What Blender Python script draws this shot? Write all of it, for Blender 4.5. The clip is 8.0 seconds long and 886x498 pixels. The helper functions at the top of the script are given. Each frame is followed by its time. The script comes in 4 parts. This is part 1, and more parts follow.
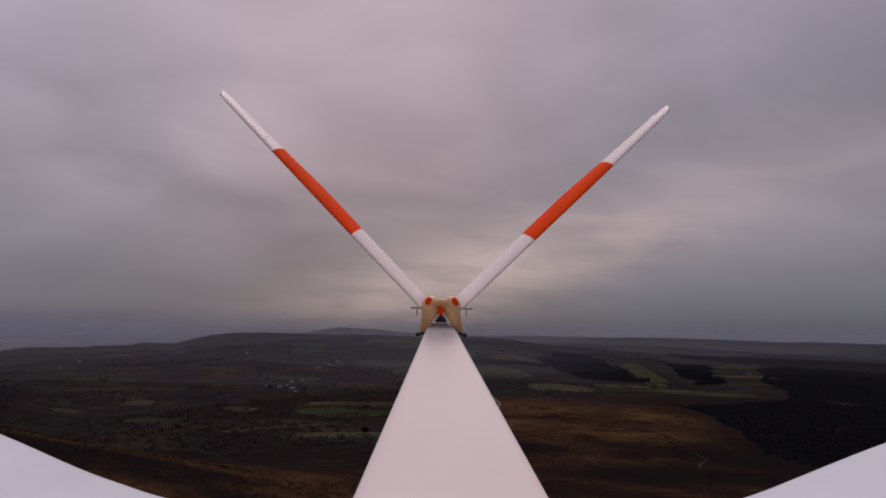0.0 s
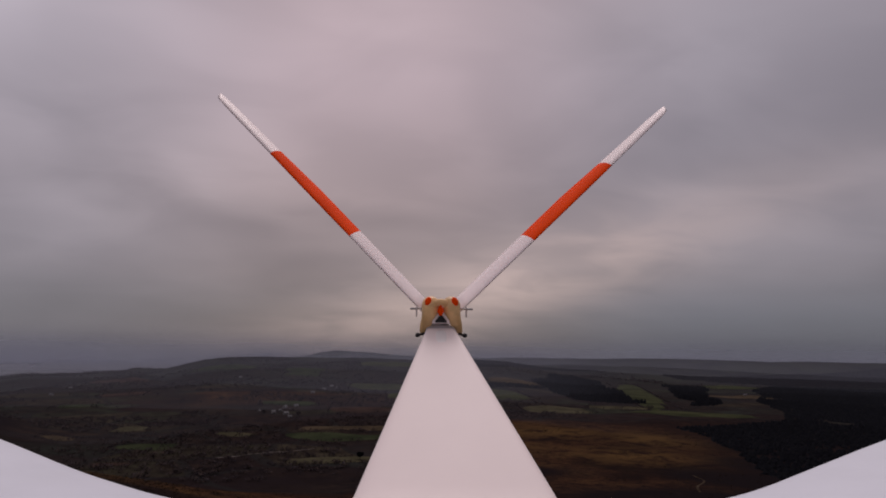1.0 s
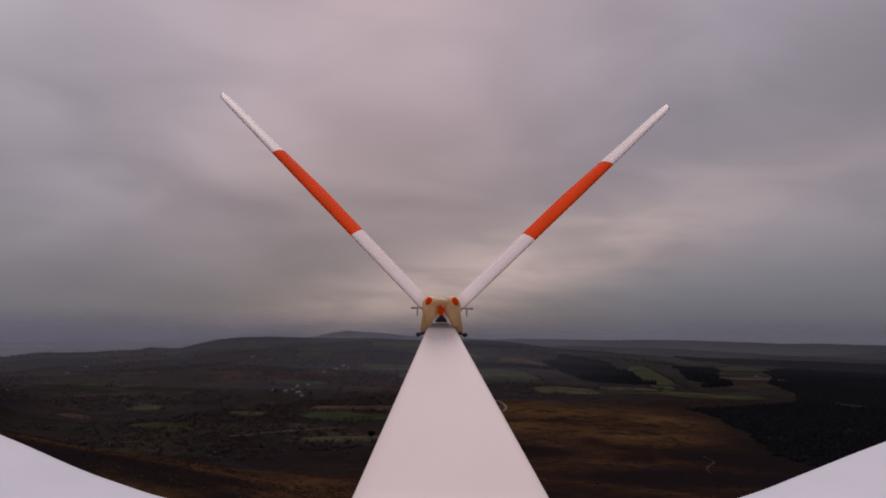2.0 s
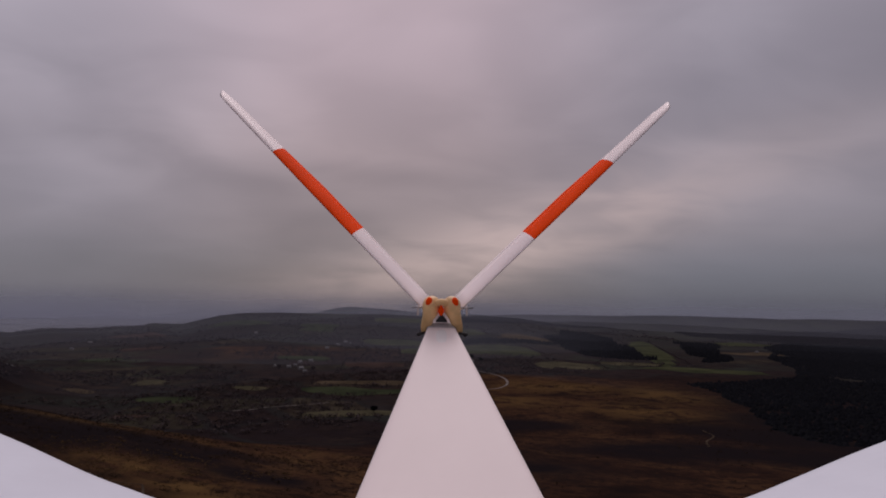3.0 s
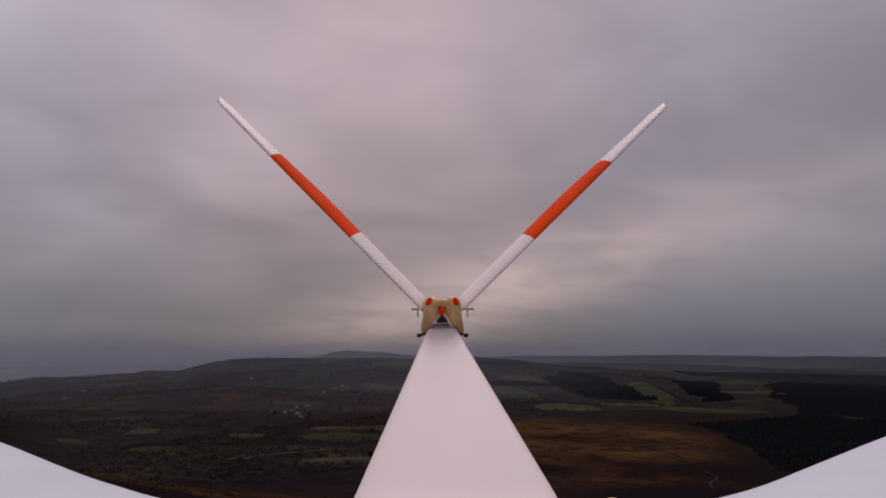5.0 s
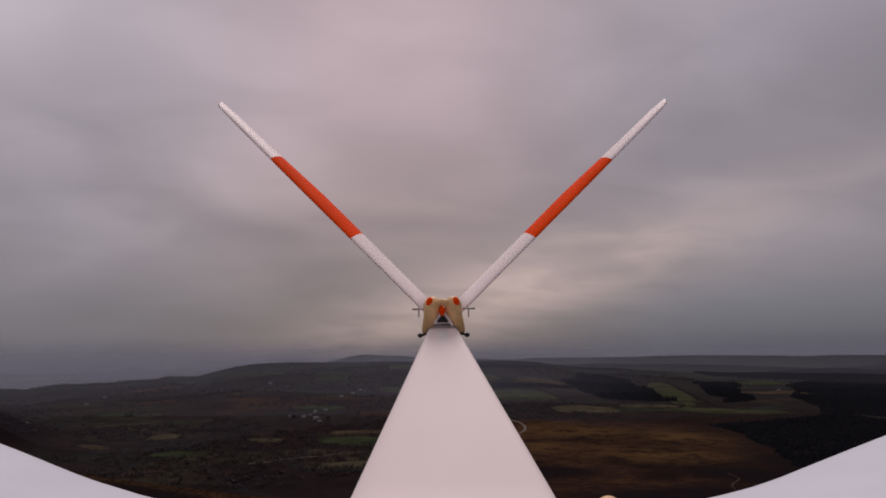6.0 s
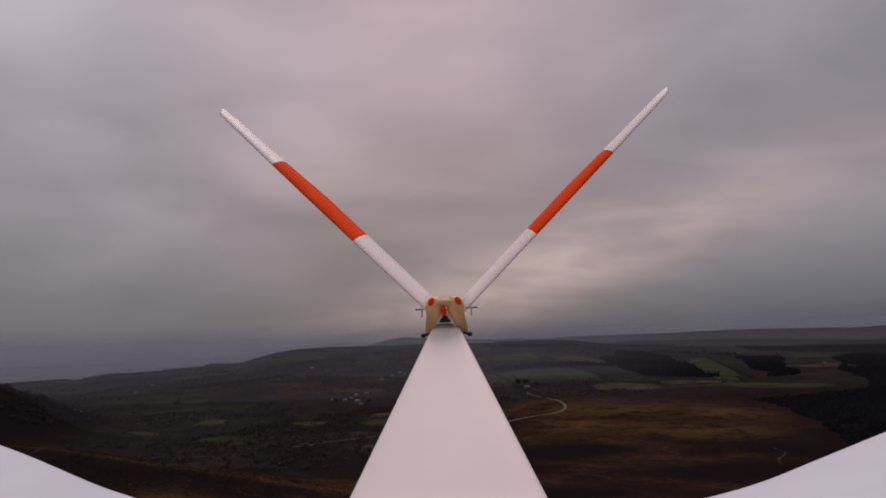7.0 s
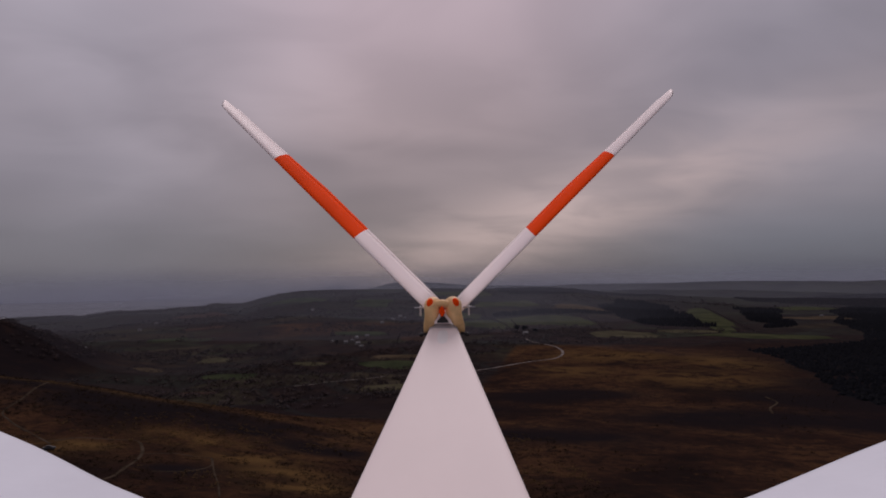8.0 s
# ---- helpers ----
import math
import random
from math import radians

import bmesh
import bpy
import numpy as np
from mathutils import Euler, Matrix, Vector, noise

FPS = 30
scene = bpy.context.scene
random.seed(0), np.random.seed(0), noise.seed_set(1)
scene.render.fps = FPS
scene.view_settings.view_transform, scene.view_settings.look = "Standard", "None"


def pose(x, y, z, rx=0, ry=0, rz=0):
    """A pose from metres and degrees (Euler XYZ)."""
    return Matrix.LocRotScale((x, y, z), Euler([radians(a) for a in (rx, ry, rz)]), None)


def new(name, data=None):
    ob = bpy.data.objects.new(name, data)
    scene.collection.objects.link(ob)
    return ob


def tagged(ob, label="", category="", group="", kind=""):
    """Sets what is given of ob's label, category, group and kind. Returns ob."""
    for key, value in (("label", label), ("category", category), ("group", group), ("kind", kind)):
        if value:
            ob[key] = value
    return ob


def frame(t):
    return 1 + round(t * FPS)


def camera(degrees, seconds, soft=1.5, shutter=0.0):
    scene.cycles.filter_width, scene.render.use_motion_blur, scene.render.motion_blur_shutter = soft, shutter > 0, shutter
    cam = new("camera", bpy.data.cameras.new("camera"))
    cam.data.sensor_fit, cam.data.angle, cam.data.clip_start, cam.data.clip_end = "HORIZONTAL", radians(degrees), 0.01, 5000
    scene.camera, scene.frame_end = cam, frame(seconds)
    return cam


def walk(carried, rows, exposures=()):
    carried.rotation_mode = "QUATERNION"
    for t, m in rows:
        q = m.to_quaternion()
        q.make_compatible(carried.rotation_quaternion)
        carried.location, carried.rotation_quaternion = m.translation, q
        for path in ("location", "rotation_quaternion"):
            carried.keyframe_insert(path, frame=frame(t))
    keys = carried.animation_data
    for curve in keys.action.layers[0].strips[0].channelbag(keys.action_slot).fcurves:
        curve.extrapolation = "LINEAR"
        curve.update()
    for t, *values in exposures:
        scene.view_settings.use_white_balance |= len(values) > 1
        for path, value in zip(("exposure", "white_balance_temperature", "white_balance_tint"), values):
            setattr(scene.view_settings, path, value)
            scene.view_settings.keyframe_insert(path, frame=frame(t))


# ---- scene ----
# The glider and the land stand still; the camera sits above the wing, looks back at the tail and sways.
cam = camera(65.1, 8.0, soft=1.8)
PATH = [  # seconds, x, y, z, pitch, roll, yaw
    (0.0, -0.0155, -0.0009, 0.0083, 6.31, -1.25, -5.25),
    (0.5, -0.0244, 0.0036, -0.0058, 7.34, -0.96, -5.96),
    (1.0, -0.0203, 0.0067, -0.0166, 8.14, -0.78, -5.67),
    (1.5, -0.0118, 0.0037, -0.0094, 7.60, -1.02, -5.01),
    (3.0, -0.0085, -0.0081, 0.0323, 4.59, -0.94, -4.64),
    (3.5, -0.0201, -0.0081, 0.0377, 4.21, -0.92, -5.46),
    (4.0, -0.0195, -0.0066, 0.0295, 4.80, -0.69, -5.44),
    (4.5, -0.0151, -0.0007, 0.0056, 6.51, -0.15, -5.18),
    (4.7, -0.0152, 0.0035, -0.0078, 7.49, -0.19, -5.23),
    (5.8, 0.0080, 0.0056, -0.0200, 8.39, 0.60, -3.42),
    (6.0, 0.0074, 0.0054, -0.0189, 8.30, 0.56, -3.46),
    (6.5, 0.0426, 0.0028, -0.0160, 8.10, 1.05, -0.76),
    (7.0, 0.0471, -0.0015, 0.0009, 6.86, 2.05, -0.38),
    (7.5, 0.0494, -0.0124, 0.0388, 4.17, 0.59, -0.41),
    (8.0, 0.0515, -0.0171, 0.0647, 2.36, 0.81, -0.32),
]
walk(cam, [(t, pose(x, y, z, 90 + p, r, w)) for t, x, y, z, p, r, w in PATH], exposures=[(0.0, 0.0, 6500, 24), (0.5, 0.0, 6500, 24), (1.0, 0.02, 6620, 22.5), (1.5, 0.02, 6690, 22), (3.0, 0.01, 6470, 24), (4.5, 0.02, 6450, 24), (6.0, 0.04, 6690, 22), (7.0, 0.02, 6670, 22.5), (7.5, 0.01, 6560, 24), (8.0, 0.0, 6480, 24)])

# ---- light: an overcast winter sky, the sun behind thin cloud ----
SUN_AZ, SUN_EL = 14.0, 60.0  # degrees right of the tail's line, and above the horizon


class Nodes:
    """Short hand for a node tree."""

    def __init__(self, tree):
        self.tree = tree
        tree.nodes.clear()

    def add(self, kind, **settings):
        n = self.tree.nodes.new(kind)
        if "operation" in settings:
            n.operation = settings["operation"]
        if "blend_type" in settings:
            n.blend_type = settings["blend_type"]
        if "data_type" in settings:
            n.data_type = settings["data_type"]
        if "sky_type" in settings:
            n.sky_type = settings["sky_type"]
        if "sun_disc" in settings:
            n.sun_disc = settings["sun_disc"]
        if "sun_elevation" in settings:
            n.sun_elevation = settings["sun_elevation"]
        if "sun_rotation" in settings:
            n.sun_rotation = settings["sun_rotation"]
        if "feature" in settings:
            n.feature = settings["feature"]
        if "attribute_name" in settings:
            n.attribute_name = settings["attribute_name"]
        if "interpolation_type" in settings:
            n.interpolation_type = settings["interpolation_type"]
        if "voronoi_dimensions" in settings:
            n.voronoi_dimensions = settings["voronoi_dimensions"]
        return n

    def link(self, a, b):
        self.tree.links.new(a, b)

    def put(self, socket, value):
        if isinstance(value, bpy.types.NodeSocket):
            self.link(value, socket)
        else:
            socket.default_value = value

    def math(self, op, a, b=0.0, c=0.0):
        n = self.add("ShaderNodeMath", operation=op)
        for i, v in enumerate((a, b, c)):
            self.put(n.inputs[i], v)
        return n.outputs[0]

    def mix(self, f, a, b, blend="MIX"):
        n = self.add("ShaderNodeMix", data_type="RGBA", blend_type=blend)
        self.put(n.inputs[0], f)
        self.put(n.inputs[6], a if isinstance(a, bpy.types.NodeSocket) else (*a, 1.0))
        self.put(n.inputs[7], b if isinstance(b, bpy.types.NodeSocket) else (*b, 1.0))
        return n.outputs[2]

    def span(self, v, a, b, lo=0.0, hi=1.0):
        n = self.add("ShaderNodeMapRange", interpolation_type="SMOOTHSTEP")
        for i, x in enumerate((v, a, b, lo, hi)):
            self.put(n.inputs[i], x)
        return n.outputs[0]

    def noise(self, vec, scale, detail=4.0, rough=0.55, warp=0.0):
        n = self.add("ShaderNodeTexNoise")
        self.put(n.inputs["Vector"], vec)
        for key, v in (("Scale", scale), ("Detail", detail), ("Roughness", rough), ("Distortion", warp)):
            n.inputs[key].default_value = v
        return n.outputs["Fac"]

    def ramp(self, f, stops):
        n = self.add("ShaderNodeValToRGB")
        r = n.color_ramp
        while len(r.elements) < len(stops):
            r.elements.new(0.5)
        for e, (p, c) in zip(r.elements, stops):
            e.position, e.color = p, (*c, 1.0)
        self.put(n.inputs[0], f)
        return n.outputs[0]

    def scaled(self, vec, sx, sy, sz):
        n = self.add("ShaderNodeVectorMath", operation="MULTIPLY")
        self.put(n.inputs[0], vec)
        n.inputs[1].default_value = (sx, sy, sz)
        return n.outputs[0]


def build_world():
    world = bpy.data.worlds.new("overcast_sky")
    scene.world = world
    world.use_nodes = True
    k = Nodes(world.node_tree)
    sky = k.add("ShaderNodeTexSky", sky_type="NISHITA", sun_disc=False, sun_elevation=radians(SUN_EL), sun_rotation=radians(SUN_AZ))
    way = k.add("ShaderNodeTexCoord").outputs["Generated"]
    sep = k.add("ShaderNodeSeparateXYZ")
    k.link(way, sep.inputs[0])
    x, y, z = sep.outputs
    # the cloud deck by elevation (z is the sine of it)
    deck = k.ramp(k.math("MULTIPLY_ADD", z, 0.8, 0.2), [
        (0.10, (0.0, 0.0, 0.0)), (0.155, (0.112, 0.115, 0.134)), (0.20, (0.124, 0.123, 0.138)), (0.235, (0.146, 0.138, 0.150)), (0.28, (0.208, 0.184, 0.190)),
        (0.37, (0.322, 0.280, 0.285)), (0.50, (0.412, 0.365, 0.378)), (0.75, (0.41, 0.366, 0.376)), (1.0, (0.40, 0.360, 0.370))])
    # stratocumulus: noise on a flat layer overhead, so that it closes up towards the horizon
    up = k.math("MAXIMUM", k.math("ADD", z, 0.24), 0.05)
    flat = k.add("ShaderNodeCombineXYZ")
    k.put(flat.inputs[0], k.math("DIVIDE", x, up))
    k.put(flat.inputs[1], k.math("DIVIDE", y, up))
    broad = k.noise(flat.outputs[0], 1.0, 2.0, 0.45, 0.5)
    fine = k.noise(k.scaled(flat.outputs[0], 1.0, 1.3, 1.0), 2.2, 3.0, 0.5, 0.5)
    swing = k.math("ADD", k.math("MULTIPLY_ADD", k.span(broad, 0.25, 0.75, -0.24, 0.20), k.span(z, 0.0, 0.16, 0.35, 1.0), 1.0), k.math("MULTIPLY", k.span(fine, 0.3, 0.7, -0.06, 0.06), k.span(z, 0.02, 0.22, 0.3, 1.0)))
    swing = k.math("MULTIPLY", swing, k.math("MULTIPLY_ADD", k.math("MULTIPLY", k.math("MAXIMUM", x, -0.6), k.span(z, 0.06, 0.30, 0.1, 1.0)), -0.30, 1.0))
    cloud = k.mix(1.0, deck, (1, 1, 1), "MULTIPLY")
    shade = k.add("ShaderNodeCombineXYZ")
    for i in range(3):
        k.put(shade.inputs[i], swing)
    cloud = k.mix(1.0, cloud, shade.outputs[0], "MULTIPLY")
    # warmer about the sun's bearing, bluer to both sides
    aside = k.span(k.math("ABSOLUTE", k.math("SUBTRACT", x, 0.0)), 0.05, 0.46)
    cloud = k.mix(1.0, cloud, k.mix(aside, k.mix(k.span(z, 0.10, 0.40), (1.05, 1.0, 0.91), (1.045, 0.99, 0.965)), (0.93, 1.0, 1.022)), "MULTIPLY")
    # rain-dark cloud low down, away from the bright gap on the far side
    low = k.math("MULTIPLY", k.span(z, 0.0, 0.12, 1.0, 0.0), k.span(x, 0.04, 0.45))
    cloud = k.mix(low, cloud, k.mix(1.0, cloud, (0.66, 0.76, 0.86), "MULTIPLY"))
    # thinner, warm cloud low beside the sun's bearing
    ax = k.math("SUBTRACT", x, math.sin(radians(10.5)))
    gz = k.math("SUBTRACT", k.math("SUBTRACT", z, 0.095), k.math("MULTIPLY", ax, 0.30))
    gap = k.math("POWER", 2.718, k.math("MULTIPLY", k.math("ADD", k.math("MULTIPLY", k.math("MULTIPLY", ax, ax), 12.0), k.math("MULTIPLY", k.math("MULTIPLY", gz, gz), 330.0)), -1.0))
    gap = k.math("MULTIPLY", k.math("MULTIPLY", gap, k.math("GREATER_THAN", y, 0.0)), k.span(fine, 0.25, 0.65, 0.45, 1.0))
    cloud = k.mix(gap, cloud, (0.475, 0.385, 0.342))
    both = k.mix(0.93, k.scaled(sky.outputs[0], 0.1, 0.1, 0.1), cloud)
    bg = k.add("ShaderNodeBackground")
    k.link(both, bg.inputs[0])
    bg.inputs[1].default_value = 1.0
    k.link(bg.outputs[0], k.add("ShaderNodeOutputWorld").inputs[0])


build_world()
sun = new("sun", bpy.data.lights.new("sun", "SUN"))
sun.data.energy, sun.data.angle, sun.data.color = 1.25, radians(40), (1.0, 0.93, 0.88)
sun.rotation_euler = Euler((radians(90 - SUN_EL), 0, radians(180 - SUN_AZ)))


# ---- materials ----
def material(name, base, rough=0.6, metal=0.0, vary=0.12, scale=8.0, bump=0.0, bump_scale=60.0, coat=0.0, tint=None, dirt=None, dirt_scale=2.0, spec=0.4):
    """A painted or natural surface: two scales of tone, a little relief, optional dirt patches."""
    m = bpy.data.materials.new(name)
    m.use_nodes = True
    k = Nodes(m.node_tree)
    p = k.add("ShaderNodeBsdfPrincipled")
    where = k.add("ShaderNodeTexCoord").outputs["Object"]
    a, b = k.noise(where, scale, 4.0), k.noise(where, scale * 9.0, 3.0)
    lo = tuple(c * (1 - vary) for c in base)
    hi = tint or tuple(min(1.0, c * (1 + vary)) for c in base)
    col = k.mix(k.span(a, 0.3, 0.7), lo, hi)
    col = k.mix(k.span(b, 0.35, 0.75, 0.0, vary * 0.6), col, tuple(c * 0.6 for c in base))
    if dirt:
        col = k.mix(k.span(k.noise(where, dirt_scale, 6.0, 0.65), 0.55, 0.72, 0.0, 0.55), col, dirt)
    k.link(col, p.inputs["Base Color"])
    k.put(p.inputs["Roughness"], k.span(b, 0.2, 0.8, max(0.02, rough - min(0.07, vary)), min(1.0, rough + min(0.07, vary))))
    p.inputs["Metallic"].default_value = metal
    p.inputs["Specular IOR Level"].default_value = spec
    p.inputs["Coat Weight"].default_value = coat
    p.inputs["Coat Roughness"].default_value = 0.12
    if bump:
        n = k.add("ShaderNodeBump")
        n.inputs["Strength"].default_value = bump
        n.inputs["Distance"].default_value = 0.001 if bump_scale > 10 else 0.3
        k.link(k.noise(where, bump_scale, 5.0), n.inputs["Height"])
        k.link(n.outputs[0], p.inputs["Normal"])
    k.link(p.outputs[0], k.add("ShaderNodeOutputMaterial").inputs[0])
    return m


def spotted(name, colours, rough=0.9):
    """Foliage and crops: each loose piece takes its own tone."""
    m = bpy.data.materials.new(name)
    m.use_nodes = True
    k = Nodes(m.node_tree)
    p = k.add("ShaderNodeBsdfPrincipled")
    geo = k.add("ShaderNodeNewGeometry")
    n = k.noise(geo.outputs["Position"], 0.02, 4.0)
    f = k.math("ADD", k.math("MULTIPLY", geo.outputs["Random Per Island"], 0.6), k.math("MULTIPLY", n, 0.4))
    k.link(k.ramp(f, [(i / max(1, len(colours) - 1), c) for i, c in enumerate(colours)]), p.inputs["Base Color"])
    p.inputs["Roughness"].default_value = rough
    p.inputs["Specular IOR Level"].default_value = 0.0
    k.link(p.outputs[0], k.add("ShaderNodeOutputMaterial").inputs[0])
    return m


def ground_material():
    """Moor near the hill, hedged fields in the valley, heath beyond; which is where comes from the sheet's own attributes."""
    m = bpy.data.materials.new("moor_and_fields")
    m.use_nodes = True
    k = Nodes(m.node_tree)
    p = k.add("ShaderNodeBsdfPrincipled")
    where = k.add("ShaderNodeNewGeometry").outputs["Position"]
    moor = k.add("ShaderNodeAttribute", attribute_name="moor").outputs["Fac"]
    upland = k.add("ShaderNodeAttribute", attribute_name="upland").outputs["Fac"]
    beach = k.add("ShaderNodeAttribute", attribute_name="beach").outputs["Fac"]
    # moor: dark heather, brown bracken, tan grass
    big, mid = k.noise(where, 0.0062, 4.0, 0.6, 1.2), k.noise(k.scaled(where, 1.0, 1.0, 1.0), 0.03, 6.0, 0.65, 0.6)
    small, tuft = k.noise(where, 0.35, 5.0, 0.75), k.noise(where, 0.11, 5.0, 0.7, 0.8)
    heath = k.ramp(k.math("ADD", k.math("MULTIPLY", big, 0.72), k.math("MULTIPLY", mid, 0.28)), [
        (0.38, (0.012, 0.0078, 0.0075)), (0.46, (0.026, 0.0138, 0.010)), (0.53, (0.045, 0.0230, 0.0135)), (0.60, (0.066, 0.035, 0.0175)), (0.68, (0.088, 0.050, 0.0215))])
    heath = k.mix(k.span(tuft, 0.46, 0.62, 0.0, 0.75), heath, (0.013, 0.009, 0.008))
    heath = k.mix(k.span(tuft, 0.30, 0.42, 0.45, 0.0), heath, (0.075, 0.040, 0.019))
    heath = k.mix(k.span(small, 0.45, 0.7, 0.0, 0.65), heath, (0.012, 0.008, 0.007))
    # fields: a patchwork of cells with dark hedges between
    bent = k.add("ShaderNodeVectorMath", operation="ADD")
    k.link(where, bent.inputs[0])
    jig = k.add("ShaderNodeTexNoise")
    jig.inputs["Scale"].default_value = 0.006
    k.link(where, jig.inputs["Vector"])
    k.link(k.scaled(jig.outputs["Color"], 90, 90, 0), bent.inputs[1])
    grid = k.scaled(bent.outputs[0], 1 / 120, 1 / 95, 0.0)
    cells = k.add("ShaderNodeTexVoronoi", voronoi_dimensions="2D")
    k.link(grid, cells.inputs["Vector"])
    cells.inputs["Scale"].default_value = 1.0
    edges = k.add("ShaderNodeTexVoronoi", voronoi_dimensions="2D", feature="DISTANCE_TO_EDGE")
    k.link(grid, edges.inputs["Vector"])
    edges.inputs["Scale"].default_value = 1.0
    tone = k.add("ShaderNodeSeparateColor")
    k.link(cells.outputs["Color"], tone.inputs[0])
    crop = k.ramp(tone.outputs[0], [
        (0.0, (0.016, 0.012, 0.013)), (0.28, (0.024, 0.017, 0.016)), (0.42, (0.022, 0.019, 0.019)), (0.58, (0.020, 0.021, 0.020)),
        (0.76, (0.027, 0.030, 0.021)), (0.90, (0.036, 0.027, 0.020)), (1.0, (0.038, 0.035, 0.025))])
    crop = k.mix(k.span(k.noise(where, 0.035, 6.0, 0.7), 0.40, 0.62, 0.0, 0.7), crop, (0.013, 0.009, 0.009))
    wood = k.span(k.noise(where, 0.004, 5.0, 0.65), 0.44, 0.56)
    crop = k.mix(k.math("MULTIPLY", wood, 0.85), crop, k.mix(k.span(k.noise(where, 0.05, 5.0, 0.7), 0.4, 0.65), (0.011, 0.009, 0.010), (0.026, 0.018, 0.015)))
    crop = k.mix(k.span(edges.outputs["Distance"], 0.02, 0.06, 0.85, 0.0), crop, (0.017, 0.016, 0.016))
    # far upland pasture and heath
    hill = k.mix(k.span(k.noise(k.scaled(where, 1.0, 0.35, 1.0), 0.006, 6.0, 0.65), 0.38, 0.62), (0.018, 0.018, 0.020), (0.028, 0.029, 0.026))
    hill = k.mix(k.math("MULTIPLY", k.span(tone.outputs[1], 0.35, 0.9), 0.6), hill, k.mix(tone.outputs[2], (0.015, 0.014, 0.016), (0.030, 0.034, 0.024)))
    grass = k.add("ShaderNodeAttribute", attribute_name="grass").outputs["Fac"]
    heather = k.add("ShaderNodeAttribute", attribute_name="heather").outputs["Fac"]
    heath = k.mix(k.math("MULTIPLY", heather, k.span(mid, 0.30, 0.52, 0.7, 1.0)), heath, (0.011, 0.0085, 0.0095))
    heath = k.mix(k.math("MULTIPLY", grass, k.span(mid, 0.34, 0.56)), heath, (0.088, 0.052, 0.021))
    col = k.mix(moor, crop, heath)
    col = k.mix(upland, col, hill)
    col = k.mix(beach, col, (0.34, 0.31, 0.28))
    k.link(col, p.inputs["Base Color"])
    p.inputs["Roughness"].default_value = 0.95
    p.inputs["Specular IOR Level"].default_value = 0.0
    n = k.add("ShaderNodeBump")
    n.inputs["Strength"].default_value, n.inputs["Distance"].default_value = 0.7, 1.6
    k.link(k.math("ADD", small, k.math("MULTIPLY", mid, 2.0)), n.inputs["Height"])
    k.link(n.outputs[0], p.inputs["Normal"])
    k.link(p.outputs[0], k.add("ShaderNodeOutputMaterial").inputs[0])
    return m


WHITE = material("white_gelcoat", (0.88, 0.79, 0.765), 0.5, vary=0.015, scale=9, dirt=(0.85, 0.765, 0.735), dirt_scale=3.0)
# the boom's white, brightened to put more light on the fins
WHITE_FIN = material("white_gelcoat_brightened", (0.91, 0.825, 0.81), 0.45, vary=0.015, scale=9)
# the same white darkened and blued: cooler light put into the colour
WHITE_WING = material("white_gelcoat_cooled", (0.63, 0.665, 0.735), 0.55, vary=0.03, scale=10)
WHITE_CAP = material("white_cap_plastic", (0.82, 0.80, 0.78), 0.4, vary=0.02, scale=20)
RED = material("red_orange_paint", (0.90, 0.070, 0.003), 0.7, vary=0.06, scale=20, spec=0.03)
ARAMID = material("tan_aramid_laminate", (0.80, 0.52, 0.24), 0.36, vary=0.16, scale=60, bump=0.25, bump_scale=900, dirt=(0.34, 0.20, 0.09), dirt_scale=45)
BLACK = material("black_plastic", (0.012, 0.011, 0.012), 0.45, vary=0.2, scale=80)
STEEL = material("dull_steel", (0.36, 0.35, 0.36), 0.35, metal=0.9, vary=0.1, scale=90)
GREY = material("grey_seam_tape", (0.52, 0.50, 0.51), 0.5, vary=0.08, scale=60)
GROUND = ground_material()


# ---- builders ----
def mesh_from(name, bm, *mats):
    bmesh.ops.recalc_face_normals(bm, faces=bm.faces)
    me = bpy.data.meshes.new(name)
    bm.to_mesh(me)
    bm.free()
    for m in mats:
        me.materials.append(m)
    return me


def part(name, bm, mat, parent, label="", shade=True):
    """Links a bmesh as one mesh object under a thing or under a part."""
    mats = mat if isinstance(mat, (list, tuple)) else [mat]
    me = mesh_from(name, bm, *mats)
    if shade:
        me.polygons.foreach_set("use_smooth", [True] * len(me.polygons))
    ob = new(name, me)
    ob.parent = parent
    return tagged(ob, label)


def thing(name, label, category, at=None, group="", kind=""):
    ob = new(name)
    ob.empty_display_size = 0.1
    if at:
        ob.matrix_basis = at
    return tagged(ob, label, category, group, kind)


def loft(loops, caps=True, mat_of=None):
    """Skin through closed loops of equal count. mat_of(i) names the material slot of the strip after loop i."""
    bm = bmesh.new()
    rows = [[bm.verts.new(p) for p in loop] for loop in loops]
    n = len(rows[0])
    for i in range(len(rows) - 1):
        for j in range(n):
            f = bm.faces.new((rows[i][j], rows[i][(j + 1) % n], rows[i + 1][(j + 1) % n], rows[i + 1][j]))
            if mat_of:
                f.material_index = mat_of(i)
    if caps:
        bm.faces.new(rows[0][::-1])
        bm.faces.new(rows[-1])
    return bm


def tube(points, radii, n=14, squash=1.0):
    """A round bar along points; squash flattens it along its second axis."""
    pts = [Vector(p) for p in points]
    loops = []
    for i, p in enumerate(pts):
        d = (pts[min(i + 1, len(pts) - 1)] - pts[max(i - 1, 0)]).normalized()
        a = d.cross(Vector((0, 1, 0)) if abs(d.y) < 0.9 else Vector((1, 0, 0))).normalized()
        b = d.cross(a)
        loops.append([p + radii[i] * (a * math.cos(t) + b * math.sin(t) * squash) for t in (2 * math.pi * j / n for j in range(n))])
    return loft(loops)


